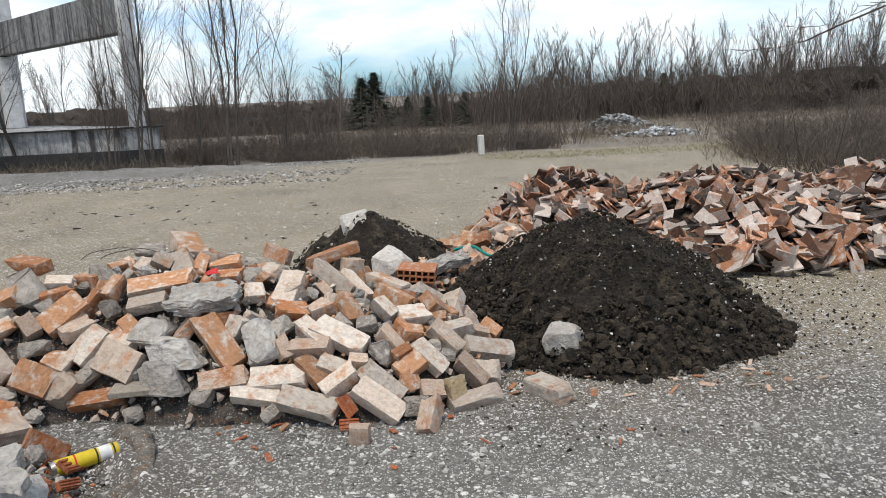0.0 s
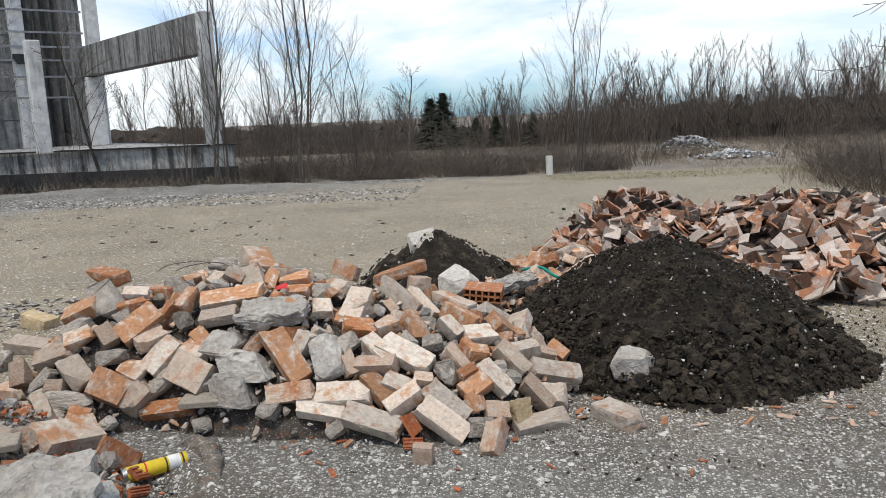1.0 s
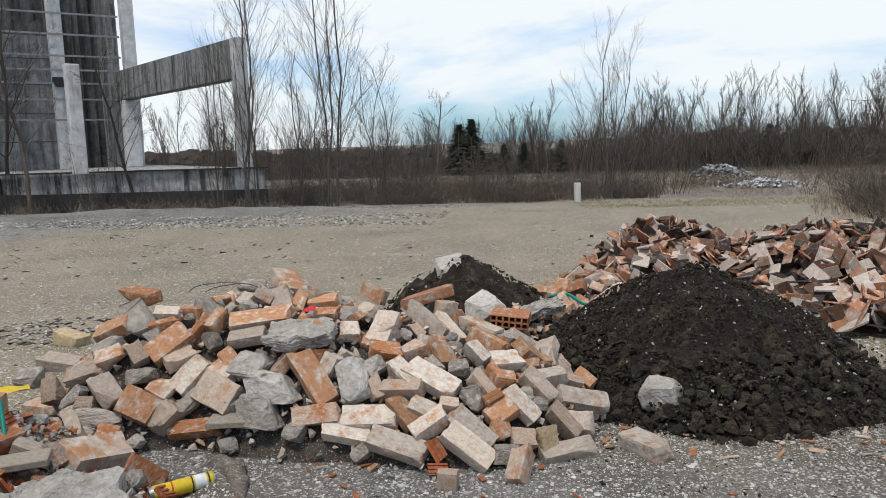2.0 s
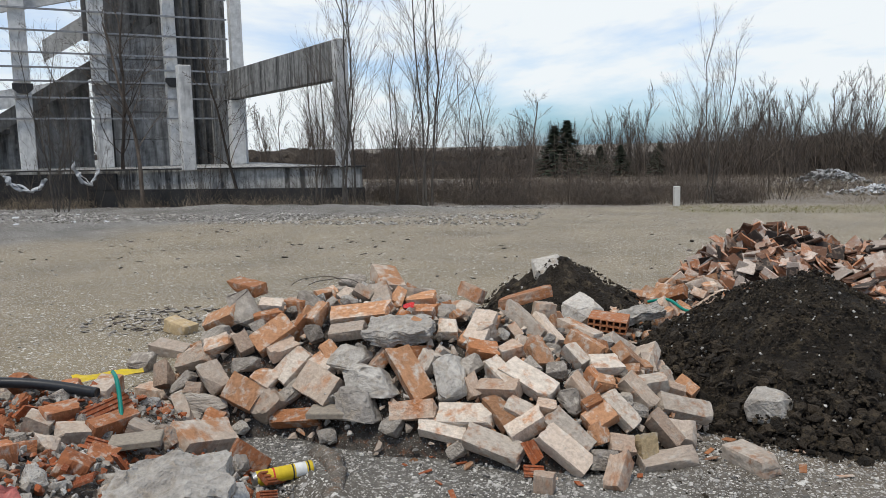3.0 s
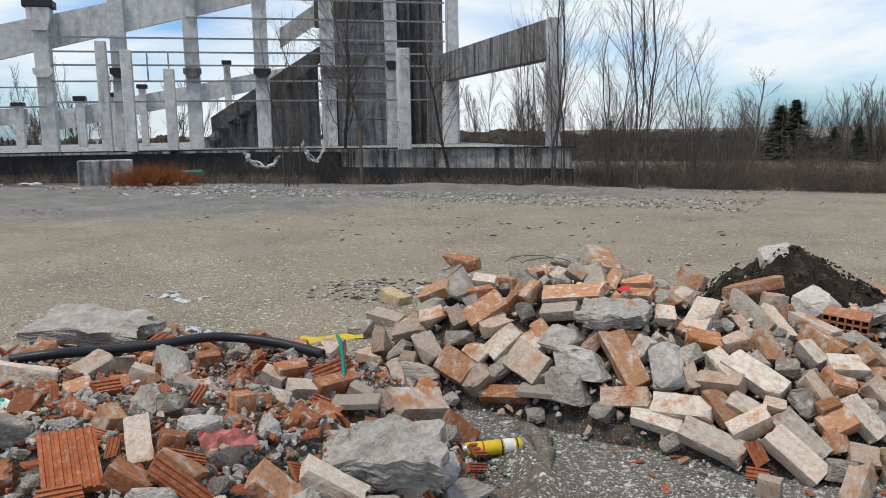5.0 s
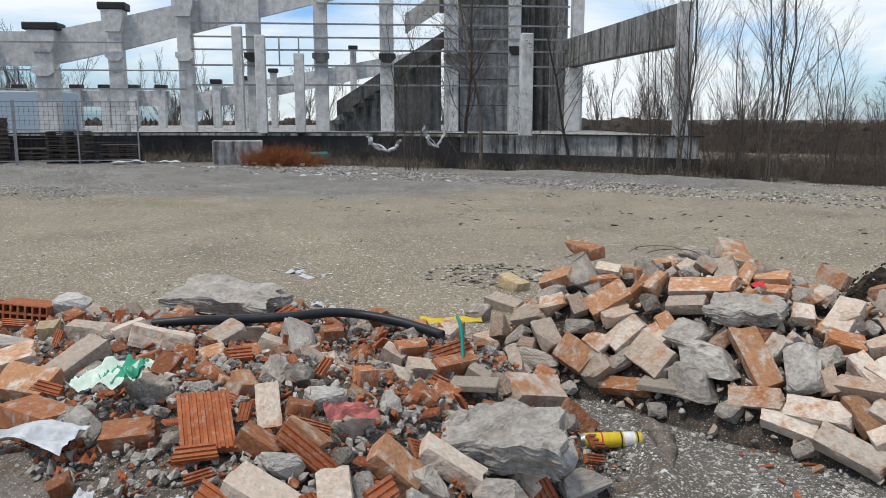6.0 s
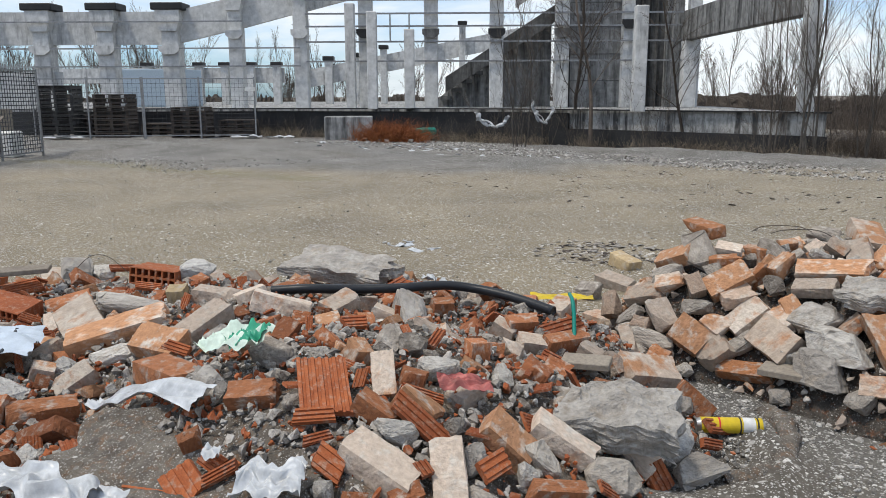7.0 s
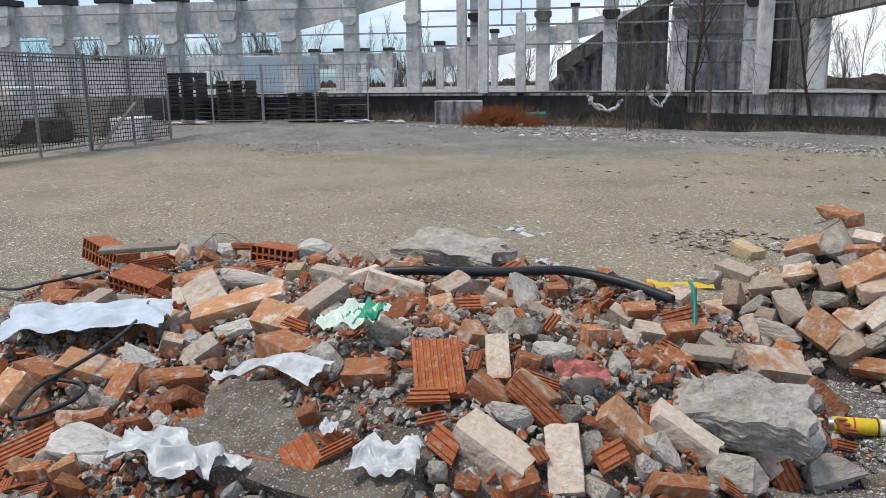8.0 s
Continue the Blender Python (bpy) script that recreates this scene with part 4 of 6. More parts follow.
def brick_pile():
    spot = (-2.9, 0.6, 3.0, 5.1)
    # Sunken body in the darkened fill colour, so gaps between bricks read as shaded.
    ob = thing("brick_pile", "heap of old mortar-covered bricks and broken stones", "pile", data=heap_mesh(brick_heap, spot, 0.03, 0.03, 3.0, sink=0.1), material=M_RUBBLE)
    taken = set_pieces(ob, PILE_A + PILE_B + PILE_C + PILE_D + PILE_E + PILE_F + PILE_G, brick_heap, (0.055, -0.55))
    for x, y, h in scatter(R, 40, spot, brick_heap, 0.15, 0.05, list(taken)):
        lay(ob, "brick", R.choice(WORN[R.choice("bbw")][0]), Matrix.Translation((x, y, h - R.uniform(0.02, 0.05))) @ slope_turn(brick_heap, x, y, R, 24))
    for x, y, h in scatter(R, 150, spot, brick_heap, 0.085, 0.04, taken):
        lay(ob, "brick", R.choice(WORN[R.choice("bbrw")][1]), Matrix.Translation((x, y, h - R.uniform(0.02, 0.06))) @ slope_turn(brick_heap, x, y, R, 28) @ Matrix.Scale(R.uniform(0.6, 0.95), 4))
    for x, y, h in scatter(R, 110, spot, brick_heap, 0.05, 0.05, taken):
        lay(ob, "stone", R.choice(ROUGH[R.choice("gG")]), Matrix.Translation((x, y, h - R.uniform(0.0, 0.05))) @ slope_turn(brick_heap, x, y, R, 30) @ Matrix.Scale(R.uniform(0.3, 0.6), 4))
    stuff_on(ob, "brick_grit", "small orange brick fragments", M_BRICK, BITS, scatter(R, 800, spot, brick_heap, 0.0, 0.02), (0.4, 0.9), brick_heap, lift=-0.035)
    stuff_on(ob, "mortar_grit", "grey mortar crumbs", M_PEBBLE, LUMPS, scatter(R, 800, spot, brick_heap, 0.0, 0.02), (0.012, 0.04), brick_heap, lift=-0.035)
    return ob


brick_pile()


def rubble_mound():
    spot = (-6.8, -1.2, -0.4, 3.8)
    ob = thing("rubble_mound", "mixed rubble mound of orange brick shards, mortar and concrete", "pile", data=heap_mesh(rubble_heap, spot, 0.035, 0.035, 8.0, sink=0.06), material=M_FILL)
    taken = set_pieces(ob, MOUND_A + MOUND_B + MOUND_C + MOUND_D + MOUND_E + MOUND_F + MOUND_G + MOUND_H, rubble_heap, (0.425, -0.25))
    taken += [(-2.75 + 0.1 * i + 0.03 * j, 0.78 + 0.09 * j + 0.03 * i) for i in range(8) for j in range(5)] + [(-1.6, 2.2), (-1.75, 2.1), (-1.5, 2.35), (-1.65, 2.35)]
    for x, y, h in scatter(R, 30, spot, rubble_heap, 0.2, 0.1, list(taken)):
        lay(ob, "brick", R.choice(WORN[R.choice("bbo")][0]), Matrix.Translation((x, y, h - R.uniform(0.0, 0.04))) @ slope_turn(rubble_heap, x, y, R, 22))
    for x, y, h in scatter(R, 170, spot, rubble_heap, 0.085, 0.06, taken):
        lay(ob, "brick", R.choice(WORN[R.choice("bboo")][1]), Matrix.Translation((x, y, h - R.uniform(0.0, 0.04))) @ slope_turn(rubble_heap, x, y, R, 28) @ Matrix.Scale(R.uniform(0.4, 0.9), 4))
    for x, y, h in scatter(R, 190, spot, rubble_heap, 0.06, 0.05, taken):
        lay(ob, "stone", R.choice(ROUGH[R.choice("ggGW")]), Matrix.Translation((x, y, h - R.uniform(0.0, 0.03))) @ slope_turn(rubble_heap, x, y, R, 30) @ Matrix.Scale(R.uniform(0.25, 0.6), 4))
    for x, y, h in scatter(R, 170, spot, rubble_heap, 0.05, 0.06, taken):
        lay(ob, "clay_shard", R.choice(SHARDS), Matrix.Translation((x, y, h + R.uniform(-0.02, 0.02))) @ slope_turn(rubble_heap, x, y, R, 32) @ Matrix.Scale(R.uniform(0.25, 0.6), 4))
    stuff_on(ob, "brick_grit", "small orange brick fragments", M_TERRA, BITS, scatter(R, 4500, spot, rubble_heap, 0.0, 0.02), (0.15, 0.75), rubble_heap, lift=-0.02)
    stuff_on(ob, "mortar_gravel", "pale mortar lumps and stones", M_CONC, LUMPS, scatter(R, 3600, spot, rubble_heap, 0.0, 0.02), (0.015, 0.055), rubble_heap, lift=-0.015)
    stuff_on(ob, "mortar_grit", "grey mortar crumbs", M_PEBBLE, LUMPS, scatter(R, 7000, spot, rubble_heap, 0.0, 0.01), (0.008, 0.03), rubble_heap, lift=-0.02)
    return ob


rubble_mound()


def soil(name, label, height, spot, n):
    ob = thing(name, label, "pile", data=heap_mesh(height, spot, 0.02, 0.055, 5.0, sink=0.04), material=M_DIRT)
    stuff_on(ob, "crumbled_soil", "dark earth clods", M_DIRT, LUMPS, scatter(R, n, spot, height, 0.0, 0.002), (0.006, 0.026), height)
    stuff_on(ob, "crumbled_soil", "large earth clods", M_DIRT, LUMPS, scatter(R, n // 14, spot, lambda x, y: height(x, y) if height(x, y) < 0.3 else 0.0, 0.0, 0.0005), (0.03, 0.085), height)
    x0, x1, y0, y1 = spot
    foot = [(x, y, 0.0) for x, y in ((R.gauss((x0 + x1) / 2 + 0.1, (x1 - x0) * 0.33), R.gauss((y0 + y1) / 2 - 0.25, (y1 - y0) * 0.3)) for _ in range(n // 5)) if height(x, y) < 0.02 and brick_heap(x, y) < 0.02 and y > y0 - 0.5]
    stuff_on(ob, "crumbled_soil", "earth crumbs strewn round the heap", M_DIRT, LUMPS, foot, (0.006, 0.024), land)
    stuff_on(ob, "gravel", "pale pebbles in the soil", M_PEBBLE, LUMPS, scatter(R, n // 26, spot, height, 0.0, 0.01), (0.005, 0.022), height, lift=0.01)
    return ob


soil("soil_heap", "conical heap of dark brown crumbly soil", dirt_heap, (-0.5, 2.5, 3.4, 6.3), 11000)
soil("soil_heap", "small heap of dark soil topped by a pale stone", small_dirt_heap, (-1.5, 0.3, 5.1, 6.9), 1500)


def roof_tile():
    """A plain clay roof tile, slightly bent, with a nib."""
    bm = bmesh.new()
    w, l, t = 0.16 * R.uniform(0.55, 1.05), 0.29 * R.uniform(0.4, 1.0), 0.013
    box(bm, -w / 2, w / 2, -l / 2, l / 2, 0, t)
    bmesh.ops.subdivide_edges(bm, edges=[e for e in bm.edges if abs(e.verts[0].co.y - e.verts[1].co.y) > 0.1], cuts=2)
    for v in bm.verts:
        v.co.z += 0.25 * v.co.y**2 + R.gauss(0, 0.001)
        v.co.y += 0.2 * R.gauss(0, 0.02) + (R.uniform(-0.04, 0.0) if v.co.y > l * 0.45 else 0)
    return mesh_of(bm, "roof_tile")


def tile_pile():
    spot = (0.3, 6.2, 5.2, 9.1)
    # Heap body takes the dark tile tone as painted shade between the tiles.
    ob = thing("roof_tile_heap", "long heap of broken clay roof tiles, pale and dark", "pile", data=heap_mesh(tile_heap, spot, 0.05, 0.03, 1.0, sink=0.14), material=M_TILE_DARK)
    light, dark = variants(12, roof_tile, M_TILE), variants(10, roof_tile, M_TILE_DARK)
    places = scatter(R, 2500, spot, tile_heap, 0.025, 0.02)
    places.sort(key=lambda p: p[1])

    def at(x, y, h):
        run = noise.noise((x * 1.1, y * 1.1, 4.0))
        return Matrix.Translation((x, y, h + R.uniform(-0.02, 0.08))) @ slope_turn(tile_heap, x, y, R, 26 + 45 * max(0, run), R.gauss(250 * run, 60))

    for p in places[:300]:
        lay(ob, "roof_tile", R.choice(light if R.random() < 0.7 else dark), at(*p))
    for some, m_, name in ((light, M_TILE, "tile_rubble"), (dark, M_TILE_DARK, "sooty_tile_rubble")):
        src = [arrays(me) for me in some]
        rest = [p for p in places[300:] if (R.random() < 0.64) == (some is light)]
        tagged(part(name, joined([(R.choice(src), at(*p)) for p in rest], name), m_, ob), "clay roof tiles lying across one another", "", "", "stuff")
    return ob


tile_pile()


def strip():
    spot = (-0.7, 1.1, 4.8, 8.0)
    ob = thing("rubble_strip", "low spill of bricks and rubble between the heaps", "pile", data=heap_mesh(rubble_strip, spot, 0.05, 0.03, 2.0, sink=0.04), material=M_RUBBLE)
    taken = []
    for x, y, h in scatter(R, 70, spot, rubble_strip, 0.12, 0.02, taken):
        lay(ob, "brick", R.choice(WORN[R.choice("bbr")][R.randrange(2)]), Matrix.Translation((x, y, h + 0.02)) @ slope_turn(rubble_strip, x, y, R, 22))
    stuff_on(ob, "brick_grit", "small orange brick fragments", M_BRICK_RED, BITS, scatter(R, 400, spot, rubble_strip, 0.0, 0.005), (0.5, 1.2), rubble_strip)
    stuff_on(ob, "mortar_grit", "grey mortar crumbs", M_PEBBLE, LUMPS, scatter(R, 600, spot, rubble_strip, 0.0, 0.005), (0.012, 0.05), rubble_strip)


strip()


def level(x, y):
    return land(x, y) + 0.02 * noise.noise((x * 0.7, y * 0.7, 0.0)) + 0.008 * noise.noise((x * 4, y * 4, 2.0))


def pebbles():
    places = []
    for _ in range(38000):
        u = R.random()
        r, a = 1.6 + 3.6 * u**0.85, radians(R.uniform(48, 140))
        places.append((r * math.cos(a), r * math.sin(a)))
    for _ in range(15000):
        r, a = 5 + 13 * R.random() ** 1.2, radians(R.uniform(58, 165))
        places.append((r * math.cos(a), r * math.sin(a)))
    spots = [(x, y, level(x, y)) for x, y in places]
    ob = part("pebbles", joined([(LUMPS[i % 16], Matrix.Translation(p) @ pose(0, 0, 0, R.uniform(-30, 30), R.uniform(-30, 30), R.uniform(0, 360)) @ Matrix.Scale(min(0.034, 0.007 + R.expovariate(1 / 0.006)), 4)) for i, p in enumerate(spots)], "pebbles"), M_PEBBLE)
    tagged(ob, "scattered pale gravel pebbles on the yard", "gravel", "", "stuff")


pebbles()


# ---- plants ----
def tubes(segs, sides=3):
    """A mesh of thin tapering prisms for (start, end, radius, radius) pieces."""
    p = np.array([s[0] for s in segs])
    q = np.array([s[1] for s in segs])
    ra, rb = np.array([s[2] for s in segs])[:, None], np.array([s[3] for s in segs])[:, None]
    d = q - p
    d /= np.linalg.norm(d, axis=1, keepdims=True) + 1e-9
    ref = np.where(np.abs(d[:, 2:3]) > 0.9, np.array([[1.0, 0, 0]]), np.array([[0, 0, 1.0]]))
    e1 = np.cross(d, ref)
    e1 /= np.linalg.norm(e1, axis=1, keepdims=True)
    e2 = np.cross(d, e1)
    rows = []
    for base, r in ((p, ra), (q, rb)):
        for k in range(sides):
            a = 2 * math.pi * k / sides
            rows.append(base + r * (math.cos(a) * e1 + math.sin(a) * e2))
    n = len(segs)
    vs = np.stack(rows, 1).reshape(-1, 3)
    fs = []
    for i in range(n):
        o = i * 2 * sides
        for k in range(sides):
            k2 = (k + 1) % sides
            fs.append((o + k, o + k2, o + sides + k2, o + sides + k))
    return raw(vs, fs, "branches")


def limb(segs, rng, p, d, length, r, depth, steps, kids, spread, up, twig=0.0025):
    step = length / steps
    for k in range(steps):
        d = (d + Vector((rng.gauss(0, 0.09), rng.gauss(0, 0.09), rng.gauss(0, 0.06) + up))).normalized()
        r2 = max(twig, r * (1 - 0.85 / steps * 1.0))
        q = p + d * step
        segs.append((tuple(p), tuple(q), r, r2))
        if depth > 0 and k >= (1 if depth < 3 else steps // 5):
            for _ in range(kids if rng.random() < 0.85 else kids - 1):
                side = Vector((rng.gauss(0, 1), rng.gauss(0, 1), rng.gauss(0, 0.3))).normalized()
                side = (side - d * side.dot(d)).normalized()
                dd = (d * math.cos(spread) + side * math.sin(spread)).normalized()
                left = 1 - 0.6 * k / steps
                limb(segs, rng, q, dd, length * rng.uniform(0.3, 0.5) * left, max(twig, r2 * 0.4), depth - 1, max(3, steps - 3), max(1, kids - (depth < 2)), spread * rng.uniform(0.9, 1.3), up, twig)
        p, r = q, r2


def stem_tube(chain, sides=6):
    """One closed tube along the pieces of a stem."""
    pts = [chain[0][0]] + [c[1] for c in chain]
    rad = [chain[0][2]] + [c[3] for c in chain]
    vs, fs = [], []
    for p, r in zip(pts, rad):
        for k in range(sides):
            a = 2 * math.pi * k / sides
            vs.append((p[0] + r * math.cos(a), p[1] + r * math.sin(a), p[2]))
    for i in range(len(pts) - 1):
        for k in range(sides):
            o, k2 = i * sides, (k + 1) % sides
            fs.append((o + k, o + k2, o + sides + k2, o + sides + k))
    return raw(vs, fs, "stem")


def tree_meshes(seed, height, stems, spread=0.55, depth=2, kids=2, base=0.35, r=0.05, up=0.05, twig=0.003, lean=0.13):
    """The stems, each a tube, and one crown of twigs."""
    rng = random.Random(seed)
    trunks, crown = [], []
    for k in range(stems):
        a = rng.uniform(0, 6.28)
        p = Vector((math.cos(a) * base * rng.random(), math.sin(a) * base * rng.random(), -0.1))
        d = Vector((math.cos(a) * lean, math.sin(a) * lean, 1)).normalized()
        h = height * (rng.uniform(0.55, 1.0) if k else 1.0)
        segs = []
        limb(segs, rng, p, d, h, r * h / height, depth, 10, kids, spread, up, twig)
        main, rest = [segs[0]], []
        for s in segs[1:]:
            if s[0] == main[-1][1] and abs(s[2] - main[-1][3]) < 1e-9:
                main.append(s)
            else:
                rest.append(s)
        trunks.append(stem_tube(main))
        crown += rest
    return trunks, tubes(crown, 3)


def tree(name, label, m, meshes, bark, twigs=None, group=""):
    ob = thing(name, label, "tree", m=m, group=group)
    for t in meshes[0]:
        part("trunk", t, bark, ob)
    part("crown", meshes[1], twigs or M_TWIG, ob)
    return ob


def grounded(x, y, turn=0.0, scale=1.0):
    return Matrix.Translation((x, y, land(x, y))) @ pose(0, 0, 0, 0, 0, turn) @ Matrix.Scale(scale, 4)


SAPLING = [tree_meshes(s, 7.2, 5, 0.42, 2, 2, 0.45, 0.036, 0.03, 0.0026, 0.06) for s in (1, 2, 3)]
SINGLE = [tree_meshes(s, 5.8, 1, 0.6, 3, 2, 0.1, 0.07, 0.03) for s in (4, 5)]
SHRUB = [tree_meshes(s, 2.6, 6, 0.6, 2, 1, 0.4, 0.014, 0.02, 0.0028, 0.3) for s in (7, 8, 9)]
NEAR_TREES = (("birch_clump", "clump of tall bare grey saplings at the yard edge", -5.75, 20.6, 20, 1.0, SAPLING[0]), ("birch_clump", "clump of bare saplings before the plinth", -7.5, 19.4, 80, 0.85, SAPLING[1]),
              ("birch_clump", "group of leaning bare trees beside a marker post", 1.75, 21.6, 140, 0.64, SAPLING[2]), ("bare_tree", "small bare tree in dry scrub", -3.6, 26.0, 10, 0.62, SINGLE[0]),
              ("bare_tree", "slim bare tree before the concrete plinth", -15.2, 20.6, 50, 1.0, SINGLE[1]), ("bare_tree", "bare sapling before the side frame", -11.2, 20.4, 200, 0.75, SINGLE[0]),
              ("bare_tree", "bushy bare tree by the building", -15.0, 17.6, 20, 0.62, SAPLING[1]), ("bare_tree", "tall bare tree before the stair tower", -13.6, 19.4, 70, 1.05, SINGLE[0]),
              ("birch_clump", "thin bare saplings beside the plinth end", -6.6, 20.9, 200, 0.6, SAPLING[2]), ("birch_clump", "thin bare saplings in dry scrub", -4.6, 22.0, 300, 0.55, SAPLING[1]), ("birch_clump", "thin bare saplings before the side post", -8.3, 19.2, 30, 0.6, SAPLING[0]))
for name, label, x, y, turn, k, meshes in NEAR_TREES:
    tree(name, label, grounded(x, y, turn, k), meshes, M_BIRCH if "birch" in name else M_BARK)
for k in range(34):
    x = R.uniform(-12, 5.5)
    y = 21.4 + R.random() * 5
    if x > 2.4 and y < 24:
        x += 3
    tree("shrub", "bare brown shrub in the dry scrub", grounded(x, y, R.uniform(0, 360), R.uniform(0.4, 0.95)), SHRUB[k % 3], M_BARK, group="scrub shrubs")
for k in range(16):
    y = R.uniform(9.5, 17)
    x = 0.36 * y + 0.8 + R.uniform(0, 5)
    tree("shrub", "bare brown shrub beside the tile heap", grounded(x, y, R.uniform(0, 360), R.uniform(0.4, 0.75)), SHRUB[k % 3], M_BARK, group="scrub shrubs")


def stems(places, size, material, name, label, bend=0.25, twig=0.004):
    segs = []
    for x, y in places:
        h = R.uniform(*size)
        p = Vector((x, y, land(x, y) - 0.05))
        d = Vector((R.gauss(0, bend), R.gauss(0, bend), 1)).normalized()
        for k in range(3):
            q = p + d * h / 3
            segs.append((tuple(p), tuple(q), twig * (1 - k * 0.28), twig * (0.72 - k * 0.28)))
            if k:
                e = (d + Vector((R.gauss(0, 0.5), R.gauss(0, 0.5), 0.1))).normalized()
                segs.append((tuple(p), tuple(p + e * h * 0.4), twig * 0.5, twig * 0.2))
            p, d = q, (d + Vector((R.gauss(0, bend), R.gauss(0, bend), -0.1))).normalized()
    tagged(part(name, tubes(segs, 3), material), label, "vegetation", "", "stuff")


def sown(n, x0, x1, y0, y1, keep=lambda x, y: True):
    out = []
    while len(out) < n:
        x, y = R.uniform(x0, x1), R.uniform(y0, y1)
        if keep(x, y):
            out.append((x, y))
    return out


def off_building(x, y):
    s = (x + 0.2) * 0.7193 + (y + 0.07) * 0.6947
    d = -(x + 0.2) * 0.6947 + (y + 0.07) * 0.7193
    return not (s < 10.2 and d > 26.6 - 0.9 * (s - 1.4) - 0.6)


def patchy(x, y):
    return off_building(x, y) and y > 20.9 + 1.1 * noise.noise((x * 0.8, 0.0, 3.0)) and noise.noise((x * 0.45, y * 0.45, 9.0)) > -0.05 + 0.1 * (x > 2)


stems(sown(7000, -14, 3.2, 20.0, 27, patchy), (0.2, 0.7), M_TWIG, "brush", "brown bare brush along the yard edge")
stems(sown(9000, -30, 45, 26, 60, off_building), (0.25, 0.6), M_DRY, "tall_dry_grass", "tall straw-coloured grass of the field", 0.7, 0.011)
stems(sown(4500, -12, 14, 21, 32, lambda x, y: off_building(x, y) and not (1 < x < 5 and y < 23) and math.hypot(x - 7.4, y - 26.6) > 2.2), (0.15, 0.55), M_DRY, "dry_grass", "straw-coloured dry grass tufts", 0.6, 0.005)
stems(sown(13000, -12, 50, 23.5, 62, lambda x, y: off_building(x, y) and noise.noise((x * 0.22, y * 0.16, 12.0)) > 0.02 + 0.12 * (3 < x < 11 and y < 33)), (0.2, 0.65), M_TWIG, "brush", "brown leafless brush over the field", 0.55, 0.01)
stems(sown(3200, -9, 3.4, 21.0, 23.4, lambda x, y: off_building(x, y) and not (0.4 < x < 1.3 and y < 21.6) and noise.noise((x * 0.6, y * 0.6, 5.0)) > -0.05 + 0.1 * max(0.0, x)), (0.2, 0.75), M_TWIG, "brush", "dense bare brush along the yard edge", 0.65, 0.005)
stems(sown(12000, 5.4, 14, 9, 19, lambda x, y: x > 0.35 * y + 0.3 and noise.noise((x * 0.5, y * 0.5, 2.0)) > -0.2), (0.3, 1.0), M_TWIG, "brush", "brown bare brush behind the tile heap", 0.55, 0.005)
stems(sown(3000, 4.8, 12, 8.5, 20, lambda x, y: x > 0.33 * y), (0.15, 0.5), M_DRY, "dry_grass", "straw-coloured dry grass tufts", 0.3, 0.004)
stems(sown(2500, 0.8, 9, 17.6, 20.5), (0.04, 0.13), M_GREEN, "grass", "short winter-green grass beside the track", 0.4, 0.006)



def scrub(n, spots, size, label):
    """Low tangled scrub: small leafless bushes grown into one another."""
    src = [arrays(b[1]) for b in SHRUB]
    pieces = []
    for x, y in sown(n, *spots):
        k = R.uniform(*size)
        pieces.append((R.choice(src), Matrix.Translation((x, y, land(x, y) - 0.05)) @ pose(0, 0, 0, R.gauss(0, 12), R.gauss(0, 12), R.uniform(0, 360)) @ Matrix.Diagonal((k * 1.5, k * 1.5, k, 1))))
    tagged(part("scrub", joined(pieces, "scrub"), M_TWIG), label, "vegetation", "", "stuff")


scrub(70, (-9.5, 1.3, 21.2, 24.0, off_building), (0.22, 0.5), "tangled brown scrub along the yard edge")
scrub(170, (-12, 34, 24, 52, lambda x, y: off_building(x, y) and noise.noise((x * 0.2, y * 0.15, 12.0)) > 0.0 and math.hypot(x - 7.5, y - 26.6) > 2.5), (0.16, 0.42), "tangled brown scrub in the field")
scrub(45, (5.0, 13, 10, 18.5, lambda x, y: x > 0.36 * y + 0.6), (0.2, 0.42), "tangled scrub behind the tile heap")

# ---- far woods ----
WOOD = [tree_meshes(20 + k, 8.0, 3, 0.36, 2, 2, 0.7, 0.06, 0.05, 0.009, 0.07) for k in range(5)]


def far_wood():
    pieces = []
    src = [arrays(a) for pair in WOOD for a in pair[1:]]
    trunks = [[arrays(t) for t in pair[0]] for pair in WOOD]
    for k in range(190):
        x = R.uniform(-32, 62)
        y = 66 + R.uniform(0, 16) - 0.1 * x
        sc = R.uniform(0.55, 1.05) * (0.5 + 0.5 * min(1, max(0.3, (x + 25) / 40)))
        m = grounded(x, y, R.uniform(0, 360), sc)
        i = k % 5
        pieces += [(src[i], m)] + [(t, m) for t in trunks[i]]
    for k in range(60):
        a, r = radians(R.uniform(112, 172)), R.uniform(75, 105)
        i = k % 5
        m = grounded(r * math.cos(a), r * math.sin(a), R.uniform(0, 360), R.uniform(0.7, 1.2))
        pieces += [(src[i], m)] + [(t, m) for t in trunks[i]]
    tagged(part("far_trees", joined(pieces, "far_trees"), M_TWIG), "line of bare woodland trees beyond the field", "woods", "", "stuff")


far_wood()


